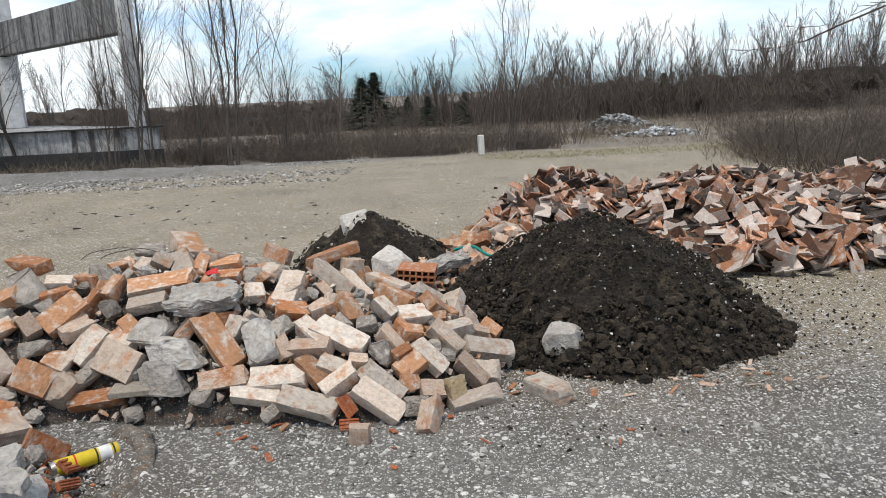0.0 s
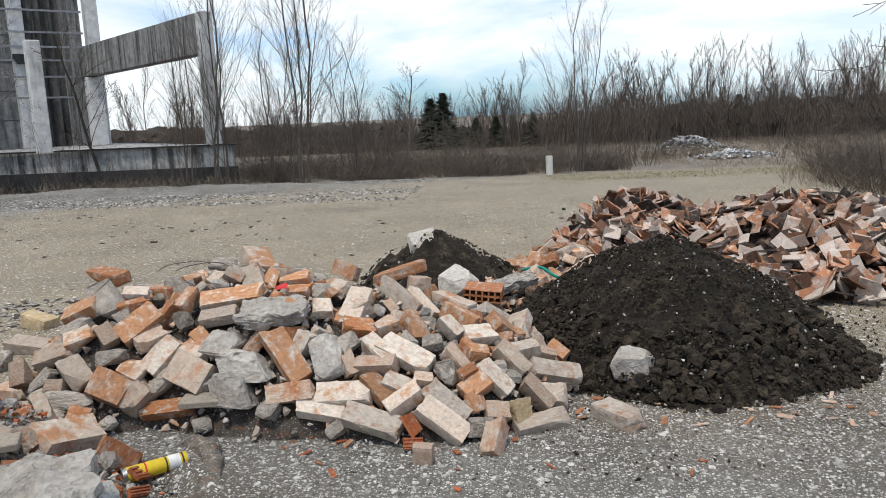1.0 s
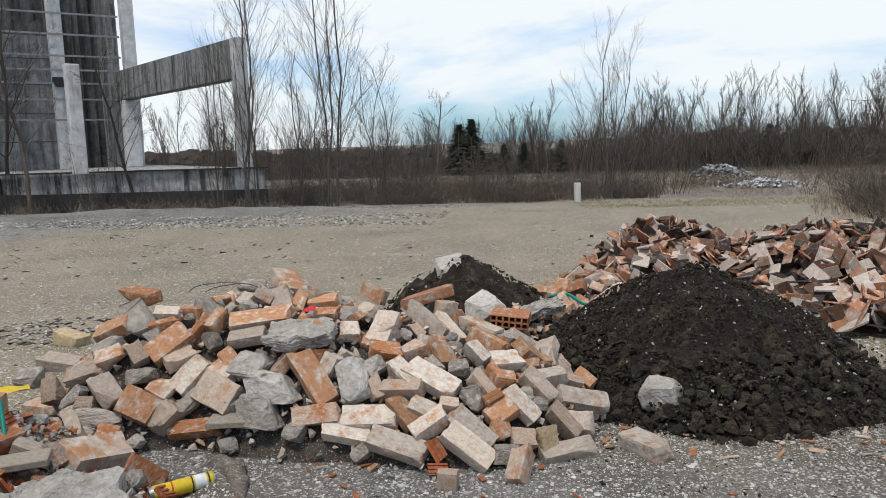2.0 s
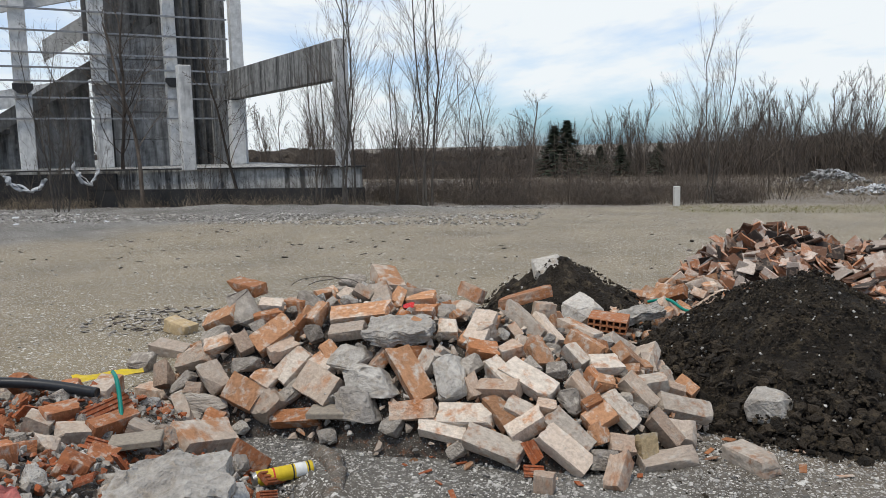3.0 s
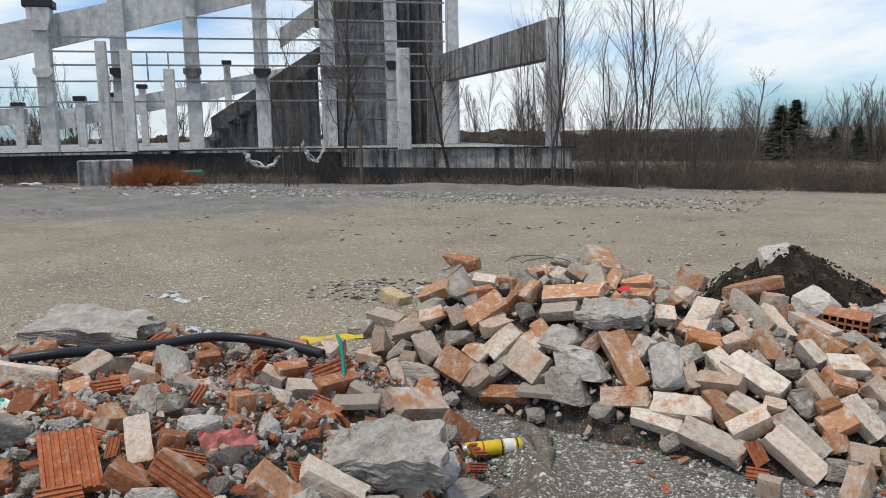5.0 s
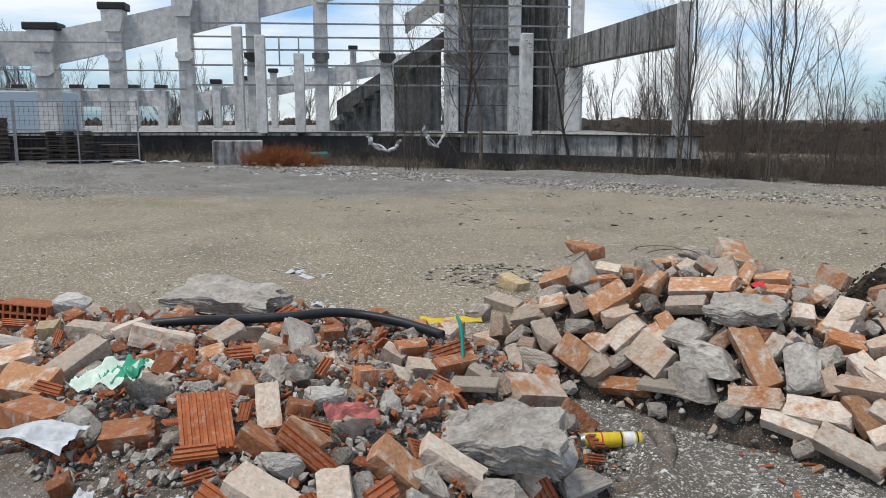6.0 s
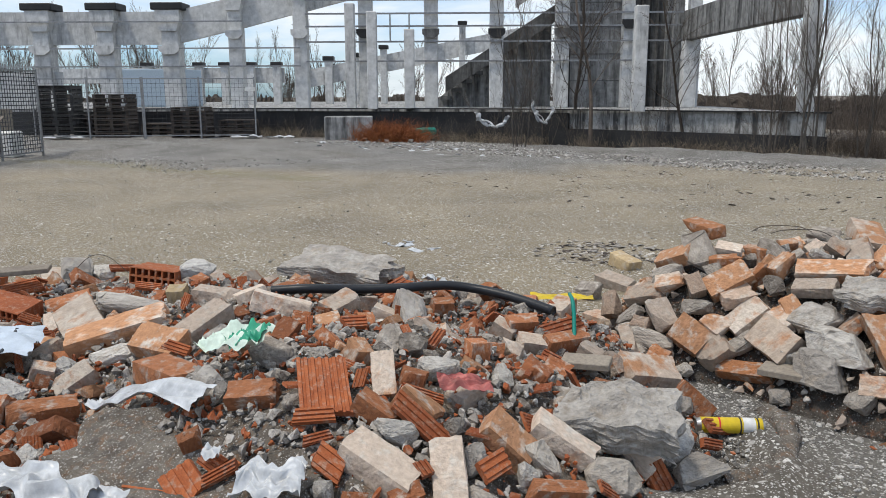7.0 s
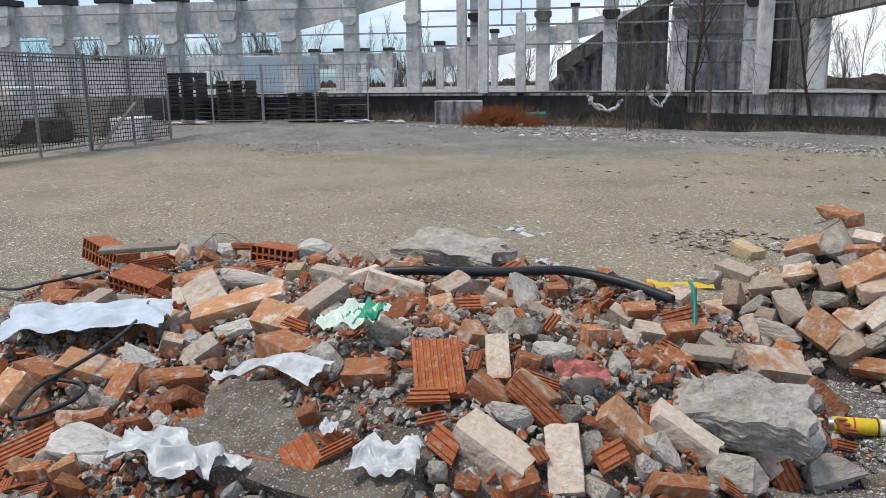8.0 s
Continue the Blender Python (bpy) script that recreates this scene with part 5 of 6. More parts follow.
def thicket(x0, x1, y, h0, h1, name, turn=0.0):
    """A dense far hedge: a bumpy bank of brushwood with an uneven top."""
    vs, fs = [], []
    nx, nz = 900, 12
    for i in range(nx + 1):
        x = x0 + (x1 - x0) * i / nx
        h = h0 + (h1 - h0) * i / nx
        h *= 0.85 + 0.3 * noise.noise((x * 0.25, 0, 0)) + 0.2 * noise.noise((x * 1.4, 3, 0)) + 0.2 * R.random()
        for j in range(nz + 1):
            a = math.pi * j / nz
            yy = y - math.cos(a) * 3.5 + 0.8 * noise.noise((x * 0.6, j * 0.7, 1)) - 0.1 * x
            vs.append((x, yy, land(x, yy) + h * math.sin(a) ** 0.5 * (1 + 0.12 * noise.noise((x * 2, j, 2)))))
    for i in range(nx):
        for j in range(nz):
            a = i * (nz + 1) + j
            fs.append((a, a + nz + 1, a + nz + 2, a + 1))
    tagged(part(name, raw(vs, fs, name), M_THICKET, m=pose(0, 0, 0, 0, 0, turn)), "dark brown leafless thicket along the far field", "woods", "", "stuff")


thicket(8, 75, 66, 2.7, 3.7, "thicket")
thicket(-40, 12, 74, 1.1, 2.4, "thicket")
thicket(-160, -20, 140, 2.2, 2.6, "thicket")
thicket(-75, 75, 120, 3.2, 3.0, "thicket", 55)
stems(sown(3000, -38, 10, 68, 74), (0.6, 2.2), M_TWIG, "brushwood", "leafless brushwood along the far field", 0.25, 0.03)
stems(sown(6000, 2, 62, 60, 65), (1.5, 4.4), M_TWIG, "brushwood", "leafless brushwood before the far thicket", 0.25, 0.03)


def fir_mesh(seed):
    rng = random.Random(seed)
    vs, fs = [], []
    for k in range(900):
        t = rng.random() ** 0.7
        a = rng.uniform(0, 6.28)
        rr = (1 - t) * 1.7 * rng.uniform(0.45, 1.0) + 0.05
        c = Vector((math.cos(a) * rr, math.sin(a) * rr, 0.3 + t * 5.2 - 0.2 * rr))
        out = Vector((math.cos(a), math.sin(a), -0.35))
        side = Vector((-math.sin(a), math.cos(a), 0)) * rng.uniform(0.08, 0.2)
        n = len(vs)
        vs += [c - side - out * 0.2, c + side - out * 0.2, c + out * rng.uniform(0.15, 0.4)]
        fs.append((n, n + 1, n + 2))
    return raw(vs, fs, "fir"), tubes([((0, 0, -0.2), (0, 0, 5.4), 0.1, 0.02)], 6)


fir = fir_mesh(3)
for x, y, k in ((-6.6, 63, 0.95), (-5.7, 64, 1.05), (-1.5, 66, 0.6), (1.6, 67, 0.65), (7.0, 65, 0.7), (17.5, 64, 0.8), (31, 63, 0.7), (-3.2, 67, 0.6)):
    ob = thing("fir_tree", "small dark green fir tree beyond the field", "tree", m=grounded(x, y, x * 40, 1.0) @ Matrix.Diagonal((1.5 * k, 1.5 * k, 0.8 * k, 1)), group="far firs")
    part("trunk", fir[1], M_BARK, ob)
    part("crown", fir[0], M_FIR, ob)

# marker post
px, py = 0.9, 20.6
bm = bmesh.new()
box(bm, -0.075, 0.075, -0.075, 0.075, -0.1, 0.5, bevel=0.012)
thing("marker_post", "short whitewashed concrete marker post", "post", m=grounded(px, py, 12), data=bm, material=flat("whitewash", (0.6, 0.59, 0.55)))


def along_plinth(x, y):
    s = (x + 0.2) * 0.7193 + (y + 0.07) * 0.6947
    d = -(x + 0.2) * 0.6947 + (y + 0.07) * 0.7193
    front = 26.6 - 0.87 * (s - 1.4) if s > 1.4 else 26.6 + 0.3 * (1.4 - s)
    return s < 9 and -1.6 < d - front < -0.1 and noise.noise((x * 0.9, y * 0.9, 14.0)) > -0.1


stems(sown(2600, -26, -6, 14, 22, along_plinth), (0.1, 0.5), M_DRY, "dry_grass", "dry weeds along the plinth", 0.4, 0.006)
stems(sown(900, -26, -6, 14, 22, along_plinth), (0.3, 1.1), M_TWIG, "brush", "bare weeds along the plinth", 0.3, 0.005)

# ---- single pieces on the heaps ----
def laid(x, y, z, yaw, pitch, roll):
    return Matrix.Translation((x, y, z)) @ pose(0, 0, 0, 0, 0, yaw) @ pose(0, 0, 0, roll, -pitch, 0)


M_YELLOW = flat("yellow_paint", (0.62, 0.45, 0.02), rough=0.35)
M_WHITE = flat("white_print", (0.7, 0.7, 0.68), rough=0.4)
M_TIN = flat("tin", (0.55, 0.55, 0.54), rough=0.3, metal=0.9)
M_FILM = flat("white_plastic_film", (0.56, 0.58, 0.60), rough=0.3, spread=0.2, scale=14.0)
M_CLEAR = flat("cloudy_plastic_sheet", (0.50, 0.57, 0.65), rough=0.3, spread=0.14, scale=7.0)
M_MINT = flat("green_print", (0.05, 0.36, 0.22), rough=0.4)
M_PALEGREEN = flat("pale_green_print", (0.62, 0.74, 0.64), rough=0.4)
M_RED = flat("red_print", (0.55, 0.03, 0.03), rough=0.4)
M_PINK = flat("faded_red_film", (0.55, 0.17, 0.15), rough=0.45, spread=0.3, scale=14.0)
M_RUBBER = flat("black_plastic_pipe", (0.018, 0.02, 0.024), rough=0.4)
M_TEAL = flat("teal_plastic", (0.0, 0.22, 0.17), rough=0.4)
M_WOOD = mat("grey_wood", [(0.30, 0.26, 0.21), (0.19, 0.16, 0.13)], scale=6.0, fine=60.0, bump=0.4, vary=0.4)
M_WOOD_DARK = mat("wet_wood", [(0.105, 0.085, 0.07), (0.055, 0.045, 0.04)], scale=6.0, fine=60.0, bump=0.4, vary=0.4)
M_RUST = mat("withered_needles", [(0.26, 0.085, 0.025), (0.15, 0.05, 0.02)], scale=3.0, fine=20.0, bump=0.0, vary=0.8)
M_BLUE = flat("pale_blue_sheet", (0.42, 0.52, 0.62), rough=0.5)


def drape(cx, cy, yaw, w, h, lift, crumple, seed, height=rubble_heap, nx=34, ny=22, taper=0.0, base=None, ragged=0.22):
    """A sheet of film that lies on a heap in folds, with torn edges."""
    vs, fs = [], []
    c, s = math.cos(radians(yaw)), math.sin(radians(yaw))
    for j in range(ny + 1):
        for i in range(nx + 1):
            u, v = i / nx - 0.5, j / ny - 0.5
            a = u * w + 0.06 * h * noise.noise((v * 6, seed, 0.0))
            b = v * h * (1 - taper * (u + 0.5)) + ragged * h * noise.noise((u * 5, seed, 4.0))
            x, y = cx + c * a - s * b, cy + s * a + c * b
            fold = 0.8 * noise.noise((u * 4 + seed, v * 3, 0.0)) + 0.2 * noise.noise((u * 11, v * 8 + seed, 0.0)) + 0.7 * abs(noise.noise((u * 2.5, v * 7, seed)))
            vs.append((x, y, (height(x, y) if base is None else base) + lift + crumple * fold))
    for j in range(ny):
        for i in range(nx):
            k = j * (nx + 1) + i
            fs.append((k, k + 1, k + nx + 2, k + nx + 1))
    me = raw(vs, fs, "film")
    for p in me.polygons:
        p.use_smooth = True
    return me


def bent_tube(pts, r, sides=10, taper=1.0):
    """A closed tube along a smooth line through the given places."""
    P = [Vector(p) for p in pts]
    fine = []
    for i in range(len(P) - 1):
        a, b, c, d = P[max(0, i - 1)], P[i], P[i + 1], P[min(len(P) - 1, i + 2)]
        for k in range(6):
            t = k / 6
            fine.append(0.5 * ((2 * b) + (c - a) * t + (2 * a - 5 * b + 4 * c - d) * t * t + (3 * b - a - 3 * c + d) * t**3))
    fine.append(P[-1])
    vs, fs = [], []
    for i, p in enumerate(fine):
        d = (fine[min(len(fine) - 1, i + 1)] - fine[max(0, i - 1)]).normalized()
        e1 = d.cross(Vector((0, 0, 1)) if abs(d.z) < 0.9 else Vector((1, 0, 0))).normalized()
        e2 = d.cross(e1)
        rr = r * (1 + (taper - 1) * i / len(fine))
        for k in range(sides):
            a = 2 * math.pi * k / sides
            vs.append(p + e1 * math.cos(a) * rr + e2 * math.sin(a) * rr)
    for i in range(len(fine) - 1):
        for k in range(sides):
            o, k2 = i * sides, (k + 1) % sides
            fs.append((o + k, o + k2, o + sides + k2, o + sides + k))
    fs += [tuple(range(sides)), tuple(reversed(range(len(vs) - sides, len(vs))))]
    me = raw(vs, fs, "tube")
    for p in me.polygons:
        p.use_smooth = True
    return me


def spray_can():
    ob = thing("spray_can", "yellow foam spray can lying in the gravel", "can", m=laid(-1.52, 2.93, 0.045, 41, 0, 20))
    bm = bmesh.new()
    bmesh.ops.create_cone(bm, cap_ends=True, segments=28, radius1=0.033, radius2=0.033, depth=0.25, matrix=pose(0, 0, 0, 0, 90, 0))
    body = part("body", bm, M_YELLOW, ob)
    bm = bmesh.new()
    bmesh.ops.create_cone(bm, cap_ends=False, segments=28, radius1=0.0335, radius2=0.0335, depth=0.05, matrix=pose(0.07, 0, 0, 0, 90, 0))
    bmesh.ops.delete(bm, geom=[v for v in bm.verts if v.co.z < -0.012 or v.co.y > 0.03], context="VERTS")
    part("print", bm, M_WHITE, body, "white printed panel")
    for x in (-0.05, 0.035, 0.105):
        bm = bmesh.new()
        bmesh.ops.create_cone(bm, cap_ends=False, segments=28, radius1=0.0337, radius2=0.0337, depth=0.007, matrix=pose(x, 0, 0, 0, 90, 0))
        part("print", bm, M_RED if x < 0 else M_BLACK, body, "printed bar")
    for x, r1, r2, d in ((0.128, 0.0345, 0.031, 0.008), (-0.133, 0.024, 0.033, 0.018)):
        bm = bmesh.new()
        bmesh.ops.create_cone(bm, cap_ends=True, segments=28, radius1=r1, radius2=r2, depth=d, matrix=pose(x, 0, 0, 0, 90, 0))
        part("rim", bm, M_TIN, ob, "bare metal rim")


spray_can()

# the big broken slab on the near mound, and the pale slabs further back
RS = random.Random(21)


def slab(name, label, lx, ly, lz, m, seed, rough=0.3):
    bm = bmesh.new()
    bmesh.ops.create_cube(bm, size=1.0)
    bmesh.ops.subdivide_edges(bm, edges=bm.edges[:], cuts=13, use_grid_fill=True)
    for v in bm.verts:
        p = v.co.copy()
        r = math.hypot(p.x * 1.2, p.y * 1.2)
        edge = max(abs(p.x), abs(p.y))
        k = 1 - 0.5 * max(0, noise.noise((p.x * 2.2 + seed, p.y * 2.2, p.z * 1.5))) * edge * 2 - 0.16 * noise.noise((p.x * 5, p.y * 5 + seed, p.z))
        v.co = Vector((p.x * k * lx, p.y * k * ly, p.z * lz * (1 - 0.3 * r) + 0.3 * lz * noise.noise((p.x * 3.5, p.y * 3.5, seed)) + 0.08 * lz * noise.noise((p.x * 9, p.y * 9, seed))))
        v.co += 0.02 * rough * Vector((noise.noise(p * 7 + Vector((seed, 0, 0))), noise.noise(p * 7 + Vector((0, seed, 0))), noise.noise(p * 11)))
        v.co += 0.008 * Vector((noise.noise(p * 24), noise.noise(p * 24 + Vector((5, 0, 0))), noise.noise(p * 24 + Vector((0, 9, 0)))))
    return thing(name, label, "slab", m=m, data=bm, material=M_CONC)


slab("concrete_slab", "large broken grey concrete slab on the near rubble", 0.44, 0.29, 0.16, laid(-1.66, 2.28, 0.23, 33, 2, 15), 3.0)
slab("concrete_slab", "pale broken concrete slab on the back of the mound", 0.6, 0.32, 0.12, laid(-3.72, 2.62, 0.42, 25, -4, 10), 8.0)
slab("concrete_slab", "grey concrete slab lying high in the brick pile", 0.33, 0.2, 0.1, laid(-1.2, 3.67, 0.52, 3, 5, 14), 5.0)
slab("concrete_slab", "cracked lump of grey lean concrete on the mound", 0.95, 0.5, 0.14, laid(-2.42, 0.98, 0.21, 28, 3, 14), 12.0).data.materials[0] = M_FILL
slab("concrete_slab", "long grey concrete offcut in the rubble strip", 0.3, 0.12, 0.08, laid(0.0, 5.55, 0.24, 30, 10, 20), 15.0)

KEPT = (
    ("stone", "pale block of stone against the soil heap", 0.2, 0.17, 0.16, 0.62, 3.95, 0.13, -20, 4, 8), ("stone", "pale rough stone on the small soil heap", 0.24, 0.2, 0.16, -0.68, 5.92, 0.5, 20, 10, 0),
    ("stone", "rough yellowish stone beside the small soil heap", 0.26, 0.22, 0.22, -0.42, 5.45, 0.25, 60, 0, 20))
for name, label, lx, ly, lz, *where in KEPT:
    me = rock(RS, lx * 1.1, ly * 1.1, lz * 1.1, 26, 0.012)
    thing(name, label, "stone", m=laid(*where), data=me, material=M_CONC, group="loose stones")

thing("loose_brick", "pale old brick lying alone on the gravel", "brick", m=laid(0.48, 3.5, 0.04, -52, 0, 4), data=worn_brick(0.25, 0.125, 0.075), material=M_BRICK_PALE)
thing("hollow_clay_block", "dark red hollow clay block with rows of holes", "brick", m=laid(-0.22, 5.3, 0.19, -5, -5, 5), data=hollow_block(0.26, 0.2, 0.085, 6, 2), material=M_CLAY)

ridge = bent_tube([(-1.52, 3.27, -0.02), (-1.4, 3.18, 0.0), (-1.31, 3.01, 0.005), (-1.26, 2.83, 0.005), (-1.27, 2.68, 0.0), (-1.36, 2.55, -0.02)], 0.05, 12, 0.8)
for v in ridge.vertices:
    v.co += 0.025 * Vector((noise.noise(v.co * 14), noise.noise(v.co * 14 + Vector((3, 0, 0))), noise.noise(v.co * 14 + Vector((0, 7, 0)))))
thing("earth_ridge", "low curved ridge of grey earth and grit", "earth", data=ridge, material=M_FILL)

# rags, films, bags and pipes
thing("plastic_sheet", "cloudy pale blue plastic sheet over the rubble", "plastic", data=drape(-4.15, 0.7, 62, 0.78, 0.42, 0.09, 0.06, 2.0), material=M_CLEAR)
thing("plastic_film", "twisted white plastic film on the mound", "plastic", data=drape(-2.9, 1.06, 6, 0.78, 0.08, 0.06, 0.03, 5.0, taper=-0.5), material=M_FILM)
thing("plastic_bag", "dirty white plastic bag between the bricks", "plastic", data=drape(-2.55, 0.58, 24, 0.4, 0.16, 0.07, 0.055, 9.0, ragged=0.35), material=M_FILM)
thing("plastic_bag", "crumpled white plastic bag at the mound's foot", "plastic", data=drape(-2.02, 1.04, 40, 0.2, 0.11, 0.07, 0.05, 13.0, ragged=0.35), material=M_FILM)
for x, y, w in ((-2.25, 0.98, 0.06), (-2.38, 0.72, 0.1), (-3.2, 2.95, 0.09), (-3.3, 2.9, 0.08)):
    thing("plastic_scrap", "small torn scrap of white plastic", "plastic", data=drape(x, y, 30, w, 0.6 * w, 0.06, 0.03, 40 * x, nx=10, ny=7), material=M_FILM)
bag = thing("snack_bag", "torn green and white foil bag on the rubble", "bag", data=drape(-2.7, 1.33, 16, 0.3, 0.13, 0.11, 0.05, 17.0, ragged=0.1), material=M_PALEGREEN)
part("print", drape(-2.635, 1.35, 16, 0.13, 0.115, 0.116, 0.05, 17.0, ragged=0.1), M_MINT, bag, "green printed area")
thing("plastic_roll", "faded red and grey plastic wrapper", "plastic", data=drape(-1.93, 1.76, 56, 0.19, 0.055, 0.06, 0.04, 23.0), material=M_PINK)
thing("red_cap", "small bright red plastic scrap in the bricks", "plastic", data=drape(-1.2, 3.82, 10, 0.06, 0.05, 0.07, 0.012, 3.0, brick_heap, 10, 8), material=M_RED)
thing("yellow_sheet", "bent yellow sheet metal scrap", "scrap", data=drape(-2.82, 3.5, 42, 0.36, 0.13, 0.0, 0.02, 31.0, rubble_heap, 14, 8, base=0.25), material=M_YELLOW)
thing("teal_strap", "teal plastic strap over a clay block", "strap", data=bent_tube([(-2.42, 3.02, 0.43), (-2.35, 2.95, 0.42), (-2.31, 2.91, 0.35), (-2.27, 2.86, 0.27)], 0.01, 6), material=M_TEAL)
thing("green_cord", "green cord across the rubble strip", "cord", data=bent_tube([(0.05, 6.1, 0.22), (0.2, 6.05, 0.25), (0.33, 5.9, 0.2), (0.5, 5.85, 0.22)], 0.012, 6), material=M_TEAL)
thing("plastic_pipe", "black plastic pipe bent over the mound", "pipe", data=bent_tube([(-3.9, 1.9, 0.36), (-3.5, 2.16, 0.42), (-3.36, 2.4, 0.4), (-3.2, 2.6, 0.4), (-3.08, 2.8, 0.4), (-2.95, 2.92, 0.38), (-2.75, 2.98, 0.36), (-2.5, 3.0, 0.33)], 0.025), material=M_RUBBER)
thing("cable", "looped black rubber cable in the rubble", "cable", data=bent_tube([(-4.2, 1.02, 0.3), (-3.9, 0.87, 0.3), (-3.68, 0.68, 0.28), (-3.55, 0.48, 0.25), (-3.5, 0.36, 0.22), (-3.38, 0.27, 0.17), (-3.32, 0.38, 0.19), (-3.36, 0.5, 0.21), (-3.45, 0.52, 0.22), (-3.55, 0.44, 0.23)], 0.009, 8), material=M_RUBBER)
thing("cable", "thin black cable trailing off the mound", "cable", data=bent_tube([(-6.6, 0.45, 0.03), (-5.95, 0.62, 0.07), (-5.6, 0.78, 0.16), (-5.35, 1.06, 0.24)], 0.01, 6), material=M_RUBBER)
for k, pts in enumerate(([(-5.6, 1.75, 0.2), (-5.5, 1.85, 0.34), (-5.3, 1.9, 0.37), (-5.1, 1.95, 0.28)], [(-2.0, 4.1, 0.66), (-1.95, 4.15, 0.69), (-1.8, 4.2, 0.7), (-1.72, 4.2, 0.68)], [(-1.9, 4.12, 0.66), (-1.82, 4.1, 0.69), (-1.68, 4.15, 0.7), (-1.6, 4.2, 0.66)])):
    thing("wire", "rusty bent wire sticking out of the rubble", "wire", data=bent_tube(pts, 0.0022, 5), material=M_WOOD_DARK)
for x, y, z, yaw, lx, lab in ((-5.5, 1.35, 0.32, 60, 0.5, "split grey board in the rubble"), (-2.13, 2.76, 0.21, 25, 0.22, "thin grey lath in the rubble"), (-1.5, 3.4, 0.16, 5, 0.2, "charred board end at the pile's foot")):
    thing("board", lab, "board", m=laid(x, y, z, yaw, 2, 4), data=boxed(-lx / 2, lx / 2, -0.06, 0.06, -0.012, 0.02, bevel=0.004), material=M_WOOD)


def flakes(name, label, material, n, cx, cy, rx, ry, size):
    """A loose patch of thin flakes lying on the yard."""
    pieces = []
    src = [arrays(mesh_of(boxed(-0.5, 0.5, -0.35, 0.3, 0, 0.06))) for _ in range(1)]
    for _ in range(n):
        a, r = R.uniform(0, 6.28), R.random() ** 0.7
        x, y = cx + rx * r * math.cos(a), cy + ry * r * math.sin(a)
        pieces.append((src[0], Matrix.Translation((x, y, level(x, y) + 0.004)) @ pose(0, 0, 0, R.gauss(0, 10), R.gauss(0, 10), R.uniform(0, 360)) @ Matrix.Diagonal((R.uniform(*size), R.uniform(*size) * 0.7, 0.08, 1))))
    tagged(part(name, joined(pieces, name), material), label, "debris", "", "stuff")


flakes("slate_flakes", "patch of broken slate flakes on the yard", M_CONC, 120, -4.1, 5.8, 0.6, 0.6, (0.02, 0.09))
flakes("bark_flakes", "patch of dark flakes on the yard", M_WOOD_DARK, 70, -4.0, 5.9, 0.6, 0.5, (0.02, 0.08))
flakes("white_scraps", "white scraps lying on the yard", M_FILM, 12, -5.6, 4.8, 0.35, 0.2, (0.04, 0.16))
flakes("debris", "dark debris strewn along the building", M_WOOD_DARK, 220, -10.0, 17.0, 9.5, 2.6, (0.03, 0.09))
flakes("debris", "pale debris strewn along the building", M_CONC, 800, -11.0, 16.6, 9.5, 2.6, (0.03, 0.12))
flakes("debris", "bits of brick on the yard", M_TERRA, 60, -1.5, 3.0, 2.6, 0.6, (0.02, 0.07))
flakes("debris", "scraps on the yard", M_WOOD_DARK, 90, -5.0, 11.0, 6.0, 3.5, (0.03, 0.12))
flakes("debris", "brick chips before the soil heap", M_BRICK_RED, 26, 1.1, 3.65, 0.9, 0.25, (0.03, 0.09))
flakes("debris", "white scraps at the foot of the building", M_FILM, 60, -16.5, 14.8, 6.0, 2.0, (0.04, 0.3))



def strewn(name, label, material, n, region, size):
    """Rough stones and lumps strewn over the yard's edge."""
    x0, x1, y0, y1 = region
    pieces = []
    while len(pieces) < n:
        x, y = R.uniform(x0, x1), R.uniform(y0, y1)
        if noise.noise((x * 0.5, y * 0.9, 17.0)) > R.uniform(-0.45, 0.4):
            pieces.append((R.choice(LUMPS), Matrix.Translation((x, y, level(x, y))) @ pose(0, 0, 0, R.uniform(-30, 30), R.uniform(-30, 30), R.uniform(0, 360)) @ Matrix.Scale(R.uniform(*size), 4)))
    tagged(part(name, joined(pieces, name), material), label, "debris", "", "stuff")


strewn("gravel_debris", "grey stones strewn along the yard edge", M_PEBBLE, 8000, (-21, -2, 13.8, 20.3), (0.015, 0.08))
strewn("gravel_debris", "dark clods strewn along the yard edge", M_DIRT, 1800, (-21, -2, 14.0, 20.5), (0.012, 0.055))
strewn("gravel_debris", "white gravel spilled by the brush heap", M_PEBBLE, 2200, (-19.5, -15.8, 15.6, 18.2), (0.03, 0.1))
strewn("gravel_debris", "grey gravel heap before the pallets", M_PEBBLE, 2500, (-22, -14, 6.5, 11.0), (0.015, 0.06))


def dumped(cx, cy, rx, ry, h, n, material, label, size):
    """Rubbish tipped in a low heap."""
    pieces = []
    for _ in range(n):
        x, y = R.gauss(cx, rx * 0.45), R.gauss(cy, ry * 0.45)
        z = land(x, y) + h * math.exp(-((x - cx) / rx) ** 2 - ((y - cy) / ry) ** 2) * R.uniform(0.5, 1.0)
        pieces.append((R.choice(LUMPS), Matrix.Translation((x, y, z)) @ pose(0, 0, 0, R.uniform(-40, 40), R.uniform(-40, 40), R.uniform(0, 360)) @ Matrix.Diagonal((R.uniform(*size), R.uniform(*size) * 0.7, R.uniform(*size) * 0.3, 1))))
    tagged(part("rubbish_heap", joined(pieces, "rubbish_heap"), material), label, "rubbish", "", "stuff")


